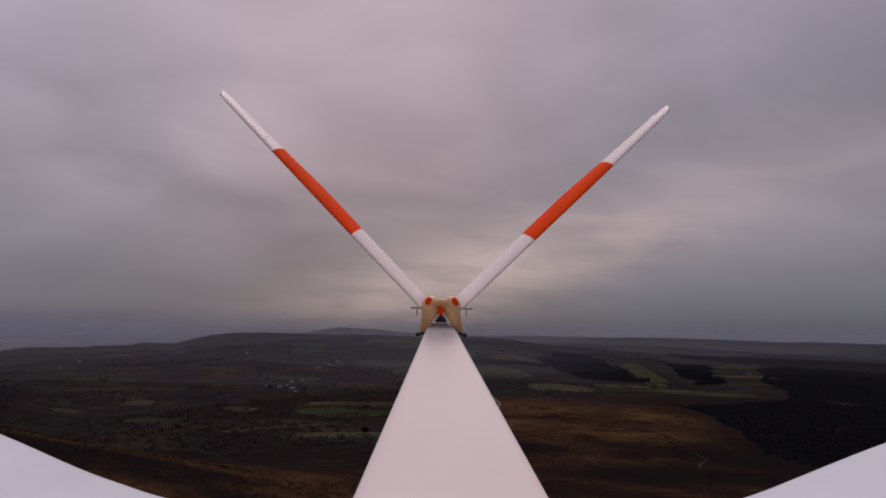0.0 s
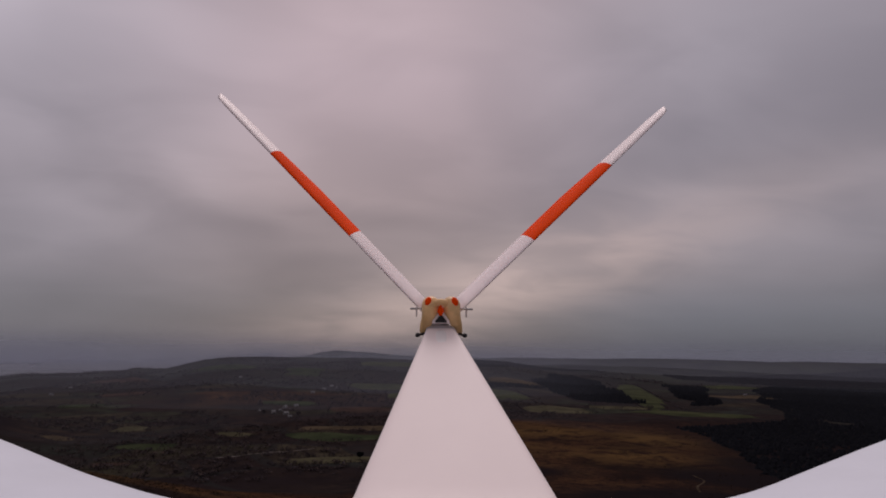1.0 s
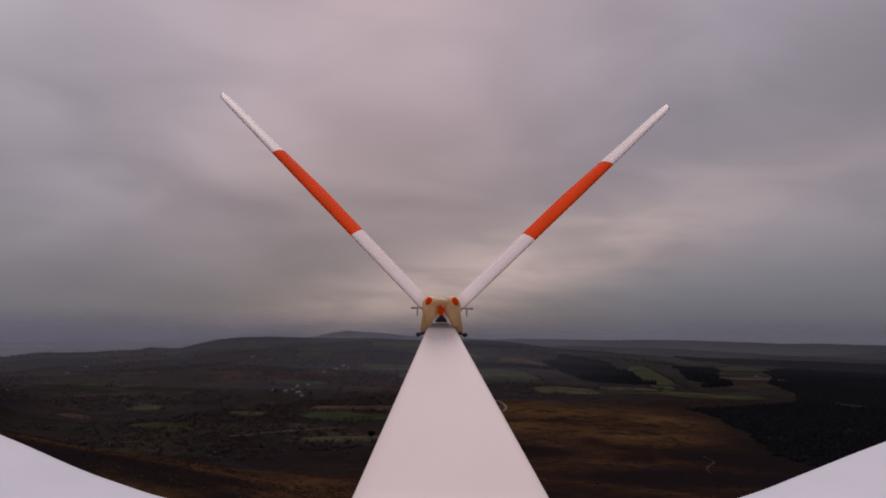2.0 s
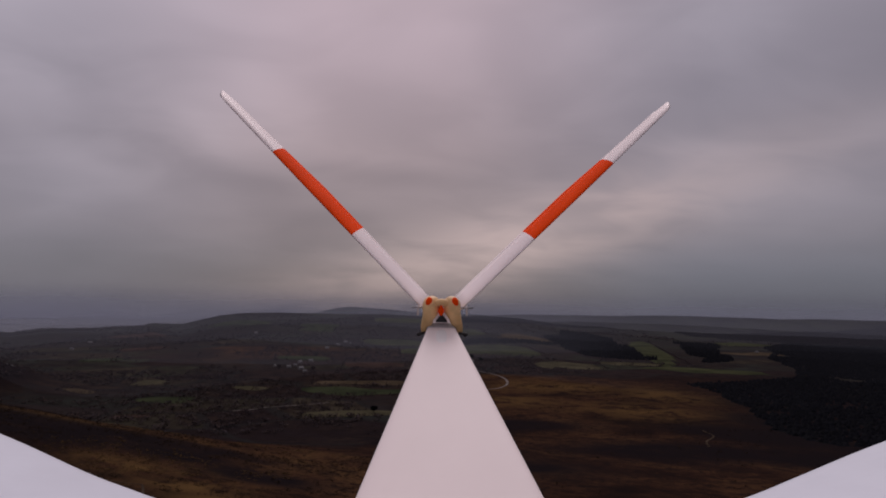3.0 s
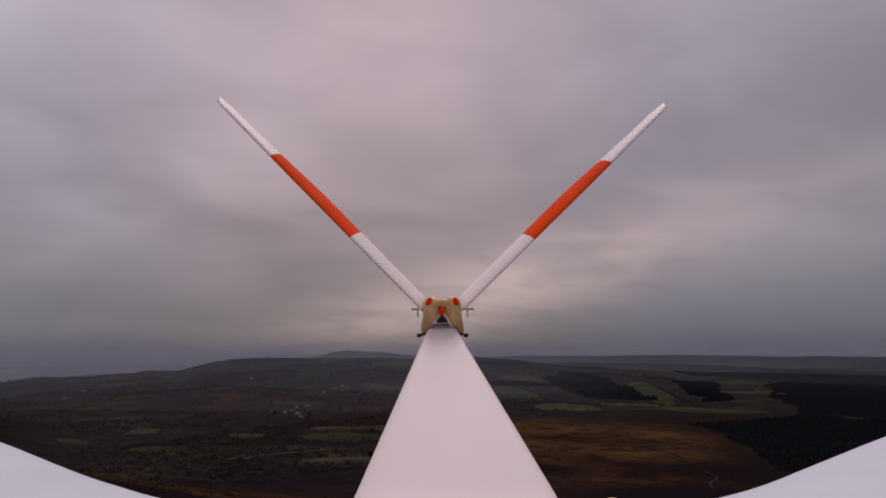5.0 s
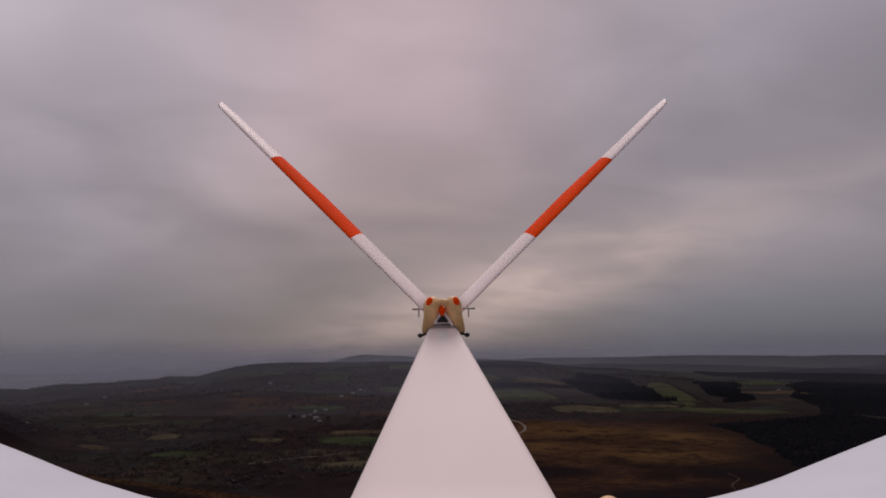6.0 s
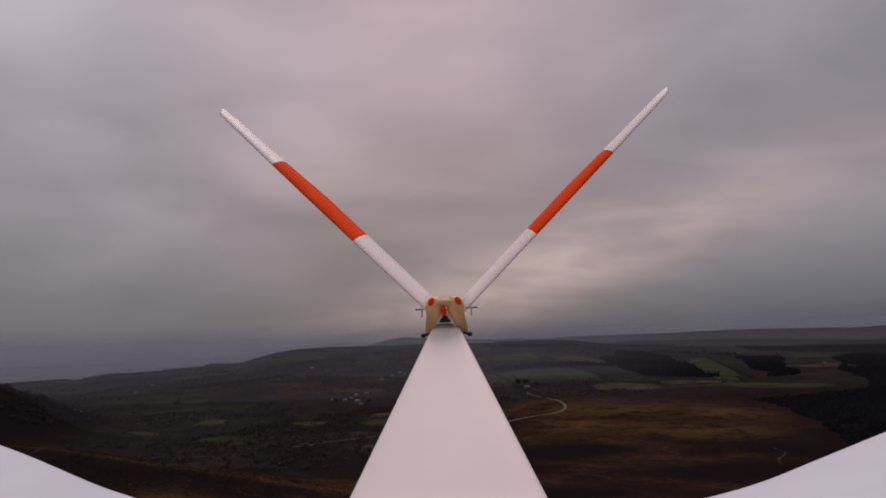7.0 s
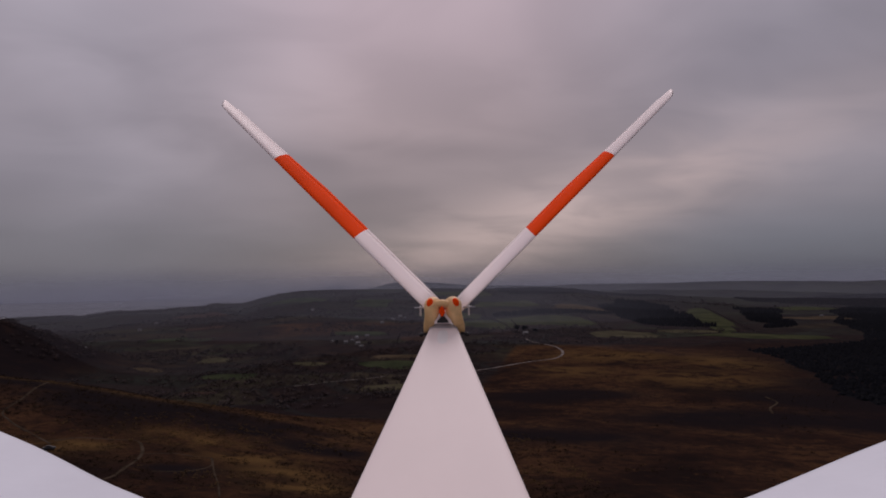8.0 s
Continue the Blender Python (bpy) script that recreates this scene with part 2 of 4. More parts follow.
def curve_points(points, steps=6):
    """A Catmull-Rom curve through points of any size."""
    pts = [Vector(p) for p in points]
    pts = [2 * pts[0] - pts[1]] + pts + [2 * pts[-1] - pts[-2]]
    out = []
    for i in range(1, len(pts) - 2):
        a, b, c, d = pts[i - 1:i + 3]
        for k in range(steps):
            t = k / steps
            out.append(0.5 * (2 * b + (c - a) * t + (2 * a - 5 * b + 4 * c - d) * t * t + (3 * b - a - 3 * c + d) * t ** 3))
    return out + [pts[-2]]


def box(bm, x0, y0, z0, x1, y1, z1):
    v = [bm.verts.new((x, y, z)) for z in (z0, z1) for x, y in ((x0, y0), (x1, y0), (x1, y1), (x0, y1))]
    for f in ((3, 2, 1, 0), (4, 5, 6, 7), (0, 1, 5, 4), (1, 2, 6, 5), (2, 3, 7, 6), (3, 0, 4, 7)):
        bm.faces.new([v[i] for i in f])
    return bm


def boxed(*corners):
    return box(bmesh.new(), *corners)


def ball(centre, sx, sy, sz, n=16, tilt=0.0):
    bm = bmesh.new()
    bmesh.ops.create_uvsphere(bm, u_segments=n, v_segments=n // 2, radius=1.0)
    bmesh.ops.transform(bm, matrix=Matrix.Translation(centre) @ pose(0, 0, 0, 0, tilt, 0) @ Matrix.Diagonal((sx, sy, sz, 1)), verts=bm.verts)
    return bm


# ---- the land ----
def lattice(ix, iy, seed):
    h = (ix.astype(np.int64) * 374761393 + iy.astype(np.int64) * 668265263 + seed * 974711) & 0x7FFFFFFF
    h = ((h ^ (h >> 13)) * 1274126177) & 0x7FFFFFFF
    return ((h ^ (h >> 16)) & 0xFFFF) / 65535.0


def vnoise(x, y, scale, seed):
    """Smooth value noise, 0 to 1, with features about scale metres wide."""
    x, y = np.asarray(x, float) / scale, np.asarray(y, float) / scale
    ix, iy = np.floor(x), np.floor(y)
    fx, fy = x - ix, y - iy
    fx, fy = fx * fx * (3 - 2 * fx), fy * fy * (3 - 2 * fy)
    a, b = lattice(ix, iy, seed), lattice(ix + 1, iy, seed)
    c, d = lattice(ix, iy + 1, seed), lattice(ix + 1, iy + 1, seed)
    return (a * (1 - fx) + b * fx) * (1 - fy) + (c * (1 - fx) + d * fx) * fy


def smooth(a, b, v):
    t = np.clip((v - a) / (b - a), 0, 1)
    return t * t * (3 - 2 * t)


SEA = -120.0  # the sea lies this far below the glider
HILLS = (  # centre x, y, height, width x, width y of each hill
    (-535, 810, 74, 105, 140), (-2600, 1200, 40, 800, 500),
)
# two ranges of hills in arcs round the camera, crests fitted to its skyline: their distance, how far they run out
# before and behind the crest, bearings in degrees, crest heights
RANGES = (
    (2650, 950, 330, (-40, -27, -25, -22, -18.6, -18.1, -15.8, -14.4, -12.8, -11, -6, 2, 8, 11, 13.4, 16, 21, 25, 31, 36, 42),
     (2, 0, 12, 14, 22, 30, 29, 45, 61, 68, 70, 66, 62, 56, 42, 32, 26, 16, 13, 6, 6)),
    (4300, 700, 420, (-40, -9, -6, -4.2, -3, -1, 1, 4, 9, 15, 24, 32, 42),
     (0, 14, 44, 74, 88, 80, 70, 60, 56, 62, 66, 62, 56)),
)


def shore(x, y):
    """Metres inland of the bay's edge."""
    edge = np.interp(y, [2400, 2540, 2850, 3500, 4500, 5500], [-1480, -1249, -1123, -960, -880, -860])
    return np.maximum(2230 - y, x - edge) + 60 * (vnoise(x, y, 160, 5) - 0.5)


def height(x, y):
    """The ground's height, in metres."""
    x, y = np.asarray(x, float), np.asarray(y, float)
    r = np.hypot(x, y)
    moor = 8 + 62 * np.exp(-(r / 380) ** 1.6)
    brow = 345 + 30 * (vnoise(x, y, 170, 2) - 0.5)
    shoulder = 9 + (46.5 + 0.03 * (300 - y) - 0.066 * x + 0.053 * np.clip(-x - 50, 0, 200) * smooth(240, 345, y) - 0.062 * np.clip(x + 240, 0, 240) * smooth(150, 300, y)) * (1 - smooth(brow - 20, brow + 250, y)) * smooth(-1500, -500, x) * smooth(-1200, -300, y)
    s = smooth(-70, 150, x)
    z = shoulder * (1 - s) + moor * s
    far = smooth(500, 1100, r)
    z = z + far * (9 * vnoise(x, y, 420, 3) - 3) + (1 - far * 0.6) * (2.6 * vnoise(x, y, 60, 4) + 0.9 * vnoise(x, y, 14, 6) - 1.7)
    side = shore(x, y)
    m = smooth(-20, 45, side)
    z = 3 + (z - 3) * (0.2 + 0.8 * smooth(20, 650, side))
    for cx, cy, h, wx, wy in HILLS:
        z = z + h * np.exp(-((x - cx) / wx) ** 2 - ((y - cy) / wy) ** 2) * (0.85 + 0.3 * vnoise(x, y, 240, 7))
    bearing = np.degrees(np.arctan2(x, np.maximum(y, 1.0)))
    for away, fore, aft, at, crest in RANGES:
        out = r + 160 * (vnoise(x, y, 700, 8) - 0.5) - away
        run = np.where(out < 0, np.exp(-(out / fore) ** 2), np.exp(-(out / aft) ** 2))
        z = z + np.interp(bearing, at, crest) * run * (y > 0) * (0.93 + 0.14 * vnoise(x, y, 210, 9))
    return z * m - 6 * (1 - m) + SEA


def build_ground():
    """One sheet from the hill below out past the horizon, finer where the camera looks."""
    ang = np.concatenate([np.arange(-42, 42, 0.2), np.arange(42, 318, 3.0)])
    ang = np.radians(ang)
    rad = np.concatenate([[1.0], np.geomspace(10, 5600, 330)])
    a, r = np.meshgrid(ang, rad)
    x, y = r * np.sin(a), r * np.cos(a)
    z = height(x, y)
    n, rows = len(ang), len(rad)
    verts = np.stack([x.ravel(), y.ravel(), z.ravel()], 1)
    j = np.arange(n)
    faces = []
    for i in range(rows - 1):
        faces.append(np.stack([i * n + j, i * n + (j + 1) % n, (i + 1) * n + (j + 1) % n, (i + 1) * n + j], 1))
    faces = np.concatenate(faces)[:, ::-1]
    me = bpy.data.meshes.new("ground")
    me.from_pydata(verts.tolist(), [], faces.tolist() + [list(range(n))])
    me.polygons.foreach_set("use_smooth", [True] * len(me.polygons))
    rr = np.hypot(x, y).ravel()
    xx, yy, zz = verts.T
    jag = vnoise(xx, yy, 130, 11)
    # the moor ends at 620 m behind the brow, at about 1100 m on the open side
    edge = np.interp(xx, [-260, -92, -34, 10, 120, 400], [600, 440, 430, 560, 1020, 1080]) + 160 * (jag - 0.5)
    moor = np.maximum(1 - smooth(edge - 25, edge + 25, yy), smooth(14, 30, zz - SEA) * (rr < 1500))
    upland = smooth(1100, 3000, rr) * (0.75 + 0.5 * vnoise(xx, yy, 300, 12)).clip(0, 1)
    side = shore(xx, yy)
    beach = smooth(-20, -4, side) * (1 - smooth(4, 22, side))
    # tan grass on the near brow and beside the paths, placed to fit the camera's view
    grass = np.zeros_like(xx)
    for gx, gy, wx, wy in ((-108, 289, 15, 9), (-90, 283, 20, 11), (-71, 268, 18, 13), (-55, 245, 16, 14), (-43, 222, 14, 13), (-150, 245, 30, 10), (-130, 258, 14, 6)):
        grass = np.maximum(grass, np.exp(-((xx - gx) / wx) ** 2 - ((yy - gy) / wy) ** 2))
    grass = np.maximum(grass, 0.42 * np.exp(-((yy - 362 - 0.06 * xx) / 8) ** 2) * smooth(-40, -140, xx))
    for gx, gy, wx, wy in ((266, 720, 60, 60), (345, 860, 50, 80), (150, 790, 40, 50), (230, 930, 90, 60)):
        grass = np.maximum(grass, 0.75 * np.exp(-((xx - gx) / wx) ** 2 - ((yy - gy) / wy) ** 2))
    # beds of dark heather, placed to fit the camera's view, also darkening the forest floor
    heather = np.zeros_like(xx)
    for gx, gy, wx, wy in ((-150, 318, 40, 18), (-200, 340, 90, 18), (-105, 335, 55, 15), (760, 900, 330, 420), (540, 580, 170, 130), (470, 740, 90, 160), (420, 480, 120, 90), (300, 470, 80, 50), (620, 600, 160, 160), (-87, 232, 12, 9), (-90, 315, 30, 12), (-52, 300, 26, 12), (-420, 660, 170, 160), (-530, 820, 170, 170), (-600, 1000, 160, 200),
                           (110, 615, 70, 40), (210, 480, 90, 45), (330, 560, 70, 60), (290, 590, 40, 50), (60, 400, 60, 40), (380, 650, 60, 90), (-20, 560, 70, 60)):
        heather = np.maximum(heather, np.exp(-((xx - gx) / wx) ** 2 - ((yy - gy) / wy) ** 2))
    heather = np.minimum(1.0, 1.5 * heather)
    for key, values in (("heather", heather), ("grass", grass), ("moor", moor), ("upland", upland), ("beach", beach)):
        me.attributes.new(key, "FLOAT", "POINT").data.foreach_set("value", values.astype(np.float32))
    me.materials.append(GROUND)
    return tagged(new("ground", me), "dark winter moor, hedged valley fields and far hills", "ground", kind="structure")


build_ground()


def build_water():
    m = bpy.data.materials.new("sea_water")
    m.use_nodes = True
    k = Nodes(m.node_tree)
    p = k.add("ShaderNodeBsdfPrincipled")
    where = k.add("ShaderNodeNewGeometry").outputs["Position"]
    p.inputs["Roughness"].default_value, p.inputs["IOR"].default_value = 0.8, 1.33
    p.inputs["Specular IOR Level"].default_value = 0.22
    n = k.add("ShaderNodeBump")
    n.inputs["Strength"].default_value, n.inputs["Distance"].default_value = 0.05, 0.2
    k.link(k.noise(where, 0.12, 4.0, 0.6), n.inputs["Height"])
    k.link(n.outputs[0], p.inputs["Normal"])
    k.link(p.outputs[0], k.add("ShaderNodeOutputMaterial").inputs[0])
    surf = k.math("MULTIPLY", k.add("ShaderNodeAttribute", attribute_name="surf").outputs["Fac"], k.span(k.noise(where, 0.02, 3.0), 0.35, 0.55))
    k.link(k.mix(surf, k.mix(k.noise(where, 0.004, 4.0), (0.086, 0.093, 0.114), (0.104, 0.111, 0.132)), (0.42, 0.42, 0.42)), p.inputs["Base Color"])
    gx, gy = np.meshgrid(np.concatenate([np.linspace(-5600, -2200, 12), np.linspace(-2150, 200, 130)]), np.concatenate([np.linspace(1900, 3000, 60), np.linspace(3060, 5600, 40)]))
    rows, cols = gx.shape
    i = (np.arange(rows - 1)[:, None] * cols + np.arange(cols - 1)[None, :]).ravel()
    me = bpy.data.meshes.new("water")
    me.from_pydata(np.stack([gx.ravel(), gy.ravel(), np.full(gx.size, SEA)], 1).tolist(), [], np.stack([i, i + 1, i + cols + 1, i + cols], 1).tolist())
    side = shore(gx, gy).ravel()
    foam = smooth(-120, -70, side) * (1 - smooth(-25, 0, side)) * (gy.ravel() < 2650)
    me.attributes.new("surf", "FLOAT", "POINT").data.foreach_set("value", foam.astype(np.float32))
    me.materials.append(m)
    return tagged(new("water", me), "grey calm sea bay with a pale surf line", "water", kind="structure")


build_water()


def build_haze_sheets():
    """Translucent upright sheets before the far land, one behind another, standing in for haze."""
    m = bpy.data.materials.new("haze_sheet")
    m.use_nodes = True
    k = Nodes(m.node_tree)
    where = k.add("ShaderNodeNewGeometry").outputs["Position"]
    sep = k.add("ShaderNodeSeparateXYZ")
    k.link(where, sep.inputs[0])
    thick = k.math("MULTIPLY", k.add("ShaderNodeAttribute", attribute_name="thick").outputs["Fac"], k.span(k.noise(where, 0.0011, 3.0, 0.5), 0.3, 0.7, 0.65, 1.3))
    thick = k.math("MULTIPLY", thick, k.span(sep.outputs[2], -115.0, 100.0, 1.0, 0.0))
    veil = k.add("ShaderNodeBsdfDiffuse")
    veil.inputs[0].default_value = (*HAZE_TINT, 1.0)
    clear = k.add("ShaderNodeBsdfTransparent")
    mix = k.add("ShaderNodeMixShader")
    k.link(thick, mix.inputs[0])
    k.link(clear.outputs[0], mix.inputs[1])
    k.link(veil.outputs[0], mix.inputs[2])
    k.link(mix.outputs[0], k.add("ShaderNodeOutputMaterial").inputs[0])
    # distance, density, and its factors towards the coast and the forest, tuned to the camera's view
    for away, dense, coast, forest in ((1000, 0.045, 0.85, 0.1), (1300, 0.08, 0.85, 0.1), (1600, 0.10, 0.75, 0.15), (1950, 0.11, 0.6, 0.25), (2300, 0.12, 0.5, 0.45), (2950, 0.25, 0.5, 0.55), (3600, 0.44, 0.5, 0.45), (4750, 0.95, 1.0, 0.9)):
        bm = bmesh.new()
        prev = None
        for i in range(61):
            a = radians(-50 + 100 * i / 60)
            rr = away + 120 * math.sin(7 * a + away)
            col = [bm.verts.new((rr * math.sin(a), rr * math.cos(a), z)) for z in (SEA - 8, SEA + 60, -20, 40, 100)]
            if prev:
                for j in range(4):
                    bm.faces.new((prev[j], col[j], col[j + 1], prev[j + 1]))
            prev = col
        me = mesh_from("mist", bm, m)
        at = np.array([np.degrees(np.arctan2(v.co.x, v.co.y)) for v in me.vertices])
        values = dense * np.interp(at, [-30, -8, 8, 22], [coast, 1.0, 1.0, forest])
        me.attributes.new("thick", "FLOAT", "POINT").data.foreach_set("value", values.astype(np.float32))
        tagged(new("mist", me), "translucent sheet standing in for haze before far hills", "mist", kind="stuff")


HAZE_TINT = (0.57, 0.62, 0.73)
build_haze_sheets()


def ribbon(name, points, width, mat, label, category="track", lift=0.25):
    """A worn track draped over the ground, with a wavering width."""
    pts = curve_points([(x, y, 0) for x, y in points], 10)
    bm = bmesh.new()
    prev = None
    for i, p in enumerate(pts):
        d = (pts[min(i + 1, len(pts) - 1)] - pts[max(i - 1, 0)]).normalized()
        w = width * (0.8 + 0.4 * float(vnoise(p.x, p.y, 9.0, 21))) / 2
        row = []
        for s in (-1.0, -0.4, 0.4, 1.0):
            x, y = p.x - d.y * w * s, p.y + d.x * w * s
            row.append(bm.verts.new((x, y, float(height(x, y)) + lift * (1.0 if abs(s) < 0.9 else 0.2))))
        if prev:
            for a in range(3):
                bm.faces.new((prev[a], prev[a + 1], row[a + 1], row[a]))
        prev = row
    return tagged(new(name, mesh_from(name, bm, mat)), label, category, kind="structure")


STONE = material("pale_track_gravel", (0.12, 0.105, 0.095), 0.9, vary=0.25, scale=0.2, tint=(0.17, 0.15, 0.14), spec=0.0)
EARTH = material("worn_earth_path", (0.040, 0.030, 0.022), 0.95, vary=0.3, scale=0.15, spec=0.0)


def farm_field(cx, cy, length, width, turn, mat, label):
    """One grazed or cut field: a slightly crooked, softly ploughed patch with a raised margin."""
    bm = bmesh.new()
    nx, ny = 14, 8
    rng = random.Random(int(cx * 7 + cy))
    k = [rng.uniform(-0.12, 0.12) for _ in range(4)]
    c, s = math.cos(radians(turn)), math.sin(radians(turn))
    grid = []
    for i in range(nx + 1):
        row = []
        for j in range(ny + 1):
            u, v = i / nx - 0.5, j / ny - 0.5
            a, b = u * length * (1 + k[0] * v * 4), v * width * (1 + k[1] * u * 5) * (1 - 0.45 * abs(2 * u) ** 3) + k[2] * width * math.sin(u * 4)
            a, b = a + 0.10 * length * (float(vnoise(cx + a, cy + b, 30, 61)) - 0.5), b + 0.35 * width * (float(vnoise(cx + a, cy + b, 42, 62)) - 0.5)
            x, y = cx + a * c - b * s, cy + a * s + b * c
            rim = min(i, nx - i, j, ny - j) == 0
            row.append(bm.verts.new((x, y, float(height(x, y)) + (0.1 if rim else 0.7))))
        grid.append(row)
    for i in range(nx):
        for j in range(ny):
            bm.faces.new((grid[i][j], grid[i + 1][j], grid[i + 1][j + 1], grid[i][j + 1]))
    return tagged(new("field", mesh_from("field", bm, mat)), label, "field", group="valley fields", kind="structure")


GRASS = material("winter_pasture", (0.023, 0.029, 0.017), 0.95, vary=0.3, scale=0.03, tint=(0.032, 0.038, 0.021), spec=0.0)
PALE = material("pale_meadow", (0.047, 0.043, 0.027), 0.95, vary=0.3, scale=0.03, spec=0.0)
STUBBLE = material("tan_stubble", (0.047, 0.036, 0.024), 0.95, vary=0.3, scale=0.03, spec=0.0)
MEADOW = material("damp_green_meadow", (0.033, 0.038, 0.021), 0.95, vary=0.35, scale=0.02, tint=(0.043, 0.047, 0.024), spec=0.0)
PLOUGH = material("red_brown_plough", (0.034, 0.022, 0.018), 0.95, vary=0.3, scale=0.03, spec=0.0)
FIELDS = [  # x, y, length, width, turn, kind of field
    (-241, 798, 66, 40, 4, "g"), (-308, 955, 40, 50, 10, "p"), (-482, 1232, 70, 60, -5, "g"), (-494, 1471, 80, 90, 8, "r"),
    (-165, 885, 44, 34, 0, "p"), (-145, 1271, 95, 70, 6, "g"), (-189, 2003, 110, 160, 0, "g"), (-354, 850, 34, 30, -8, "s"),
    (-34, 869, 130, 62, 2, "g"), (-30, 701, 96, 36, 0, "p"), (-33, 950, 120, 44, 6, "s"), (26, 1640, 150, 150, 0, "m"),
    (-18, 1192, 100, 90, 0, "r"), (-185, 1899, 90, 120, 0, "g"), (-238, 689, 36, 20, 0, "r"),
    (225, 1500, 190, 190, 8, "m"), (92, 1449, 120, 160, 0, "m"), (462, 1300, 110, 60, -30, "p"), (616, 1600, 70, 620, -13, "m"),
    (560, 1190, 190, 80, -20, "m"), (857, 1565, 130, 90, 0, "s"), (360, 1817, 120, 200, 0, "s"), (470, 2709, 260, 320, 0, "g"),
    (183, 1939, 170, 160, 0, "m"), (330, 1250, 120, 110, 0, "p"), (640, 1720, 60, 220, -25, "m"), (1000, 1900, 160, 200, 0, "m"),
    (60, 2300, 200, 220, 5, "m"), (-420, 2100, 170, 160, -6, "g"), (-640, 1900, 150, 120, 0, "r"),
]
KINDS = {"g": (GRASS, "dull green winter pasture field"), "p": (PALE, "pale yellow-green rough meadow field"),
         "s": (STUBBLE, "tan grass field between dark hedges"), "m": (MEADOW, "damp green meadow field beside dark woods"), "r": (PLOUGH, "dark red-brown ploughed field")}
for fx, fy, fl, fw, ft, fk in FIELDS:
    farm_field(fx, fy, fl, fw, ft, *KINDS[fk])

ribbon("track", [(145, 1175), (152, 1126), (166, 1085), (175, 1050), (175, 1000), (166, 950), (150, 910), (120, 888), (72, 838), (20, 790)], 3.4, STONE, "pale winding gravel farm track over brown moor")
ribbon("track", [(-150, 715), (-131, 722), (-119, 738), (-86, 757), (-60, 775)], 1.7, STONE, "pale short lane between valley hedges")
ribbon("footpath", [(-193, 346), (-184, 310), (-180, 289), (-172, 280), (-164, 273), (-153, 265), (-140, 252)], 1.0, EARTH, "thin worn footpath over brown moor grass", "path", 0.12)
ribbon("footpath", [(-142, 258), (-138, 266), (-131, 269), (-119, 272), (-112, 263), (-106, 247), (-99, 215), (-99, 206)], 1.1, EARTH, "worn footpath curling over a hill brow", "path", 0.12)
ribbon("footpath", [(-108, 253), (-98, 259), (-90, 257), (-84, 257)], 0.7, EARTH, "faint footpath branching over moor grass", "path", 0.12)
ribbon("footpath", [(-84, 257), (-80, 244), (-83, 231), (-92, 223)], 0.7, EARTH, "faint footpath looping through dark heather", "path", 0.12)
ribbon("footpath", [(-83, 255), (-76, 235), (-68, 214), (-60, 190)], 0.6, EARTH, "faint footpath running down a grassy brow", "path", 0.12)
ribbon("footpath", [(275, 590), (270, 560), (250, 530), (239, 503)], 1.6, EARTH, "faint path over open brown moor", "path", 0.15)


# ---- woods, hedges and bushes ----
def scatter_mesh(name, verts, faces, mat, label, category):
    me = bpy.data.meshes.new(name)
    me.from_pydata(np.concatenate(verts).tolist(), [], np.concatenate(faces).tolist())
    me.materials.append(mat)
    return tagged(new(name, me), label, category, kind="stuff")


def inside(x, y, corners):
    hit = np.zeros(len(x), bool)
    for (x0, y0), (x1, y1) in zip(corners, corners[1:] + corners[:1]):
        if y0 != y1:
            hit ^= ((y0 > y) != (y1 > y)) & (x < (x1 - x0) * (y - y0) / (y1 - y0) + x0)
    return hit


CONIFER = spotted("dark_conifer", [(0.0070, 0.0075, 0.0100), (0.0085, 0.0090, 0.0115), (0.0100, 0.0105, 0.0125), (0.0120, 0.0125, 0.0125)])
# conifer tones lightened for distance: haze put into the colour
FAR_WOOD = spotted("far_wood_hazed", [(0.010, 0.010, 0.012), (0.013, 0.012, 0.014), (0.016, 0.014, 0.016)])
# first tones blued: the valley's haze is put into the colour
BROADLEAF = spotted("bare_winter_twigs", [(0.034, 0.031, 0.038), (0.040, 0.034, 0.039), (0.054, 0.039, 0.034), (0.039, 0.038, 0.036)])
STRAW = spotted("dead_moor_grass", [(0.050, 0.032, 0.016), (0.072, 0.046, 0.021), (0.060, 0.036, 0.022)])
HEATHER = spotted("heather_and_gorse", [(0.016, 0.011, 0.009), (0.024, 0.016, 0.011), (0.034, 0.023, 0.013)])


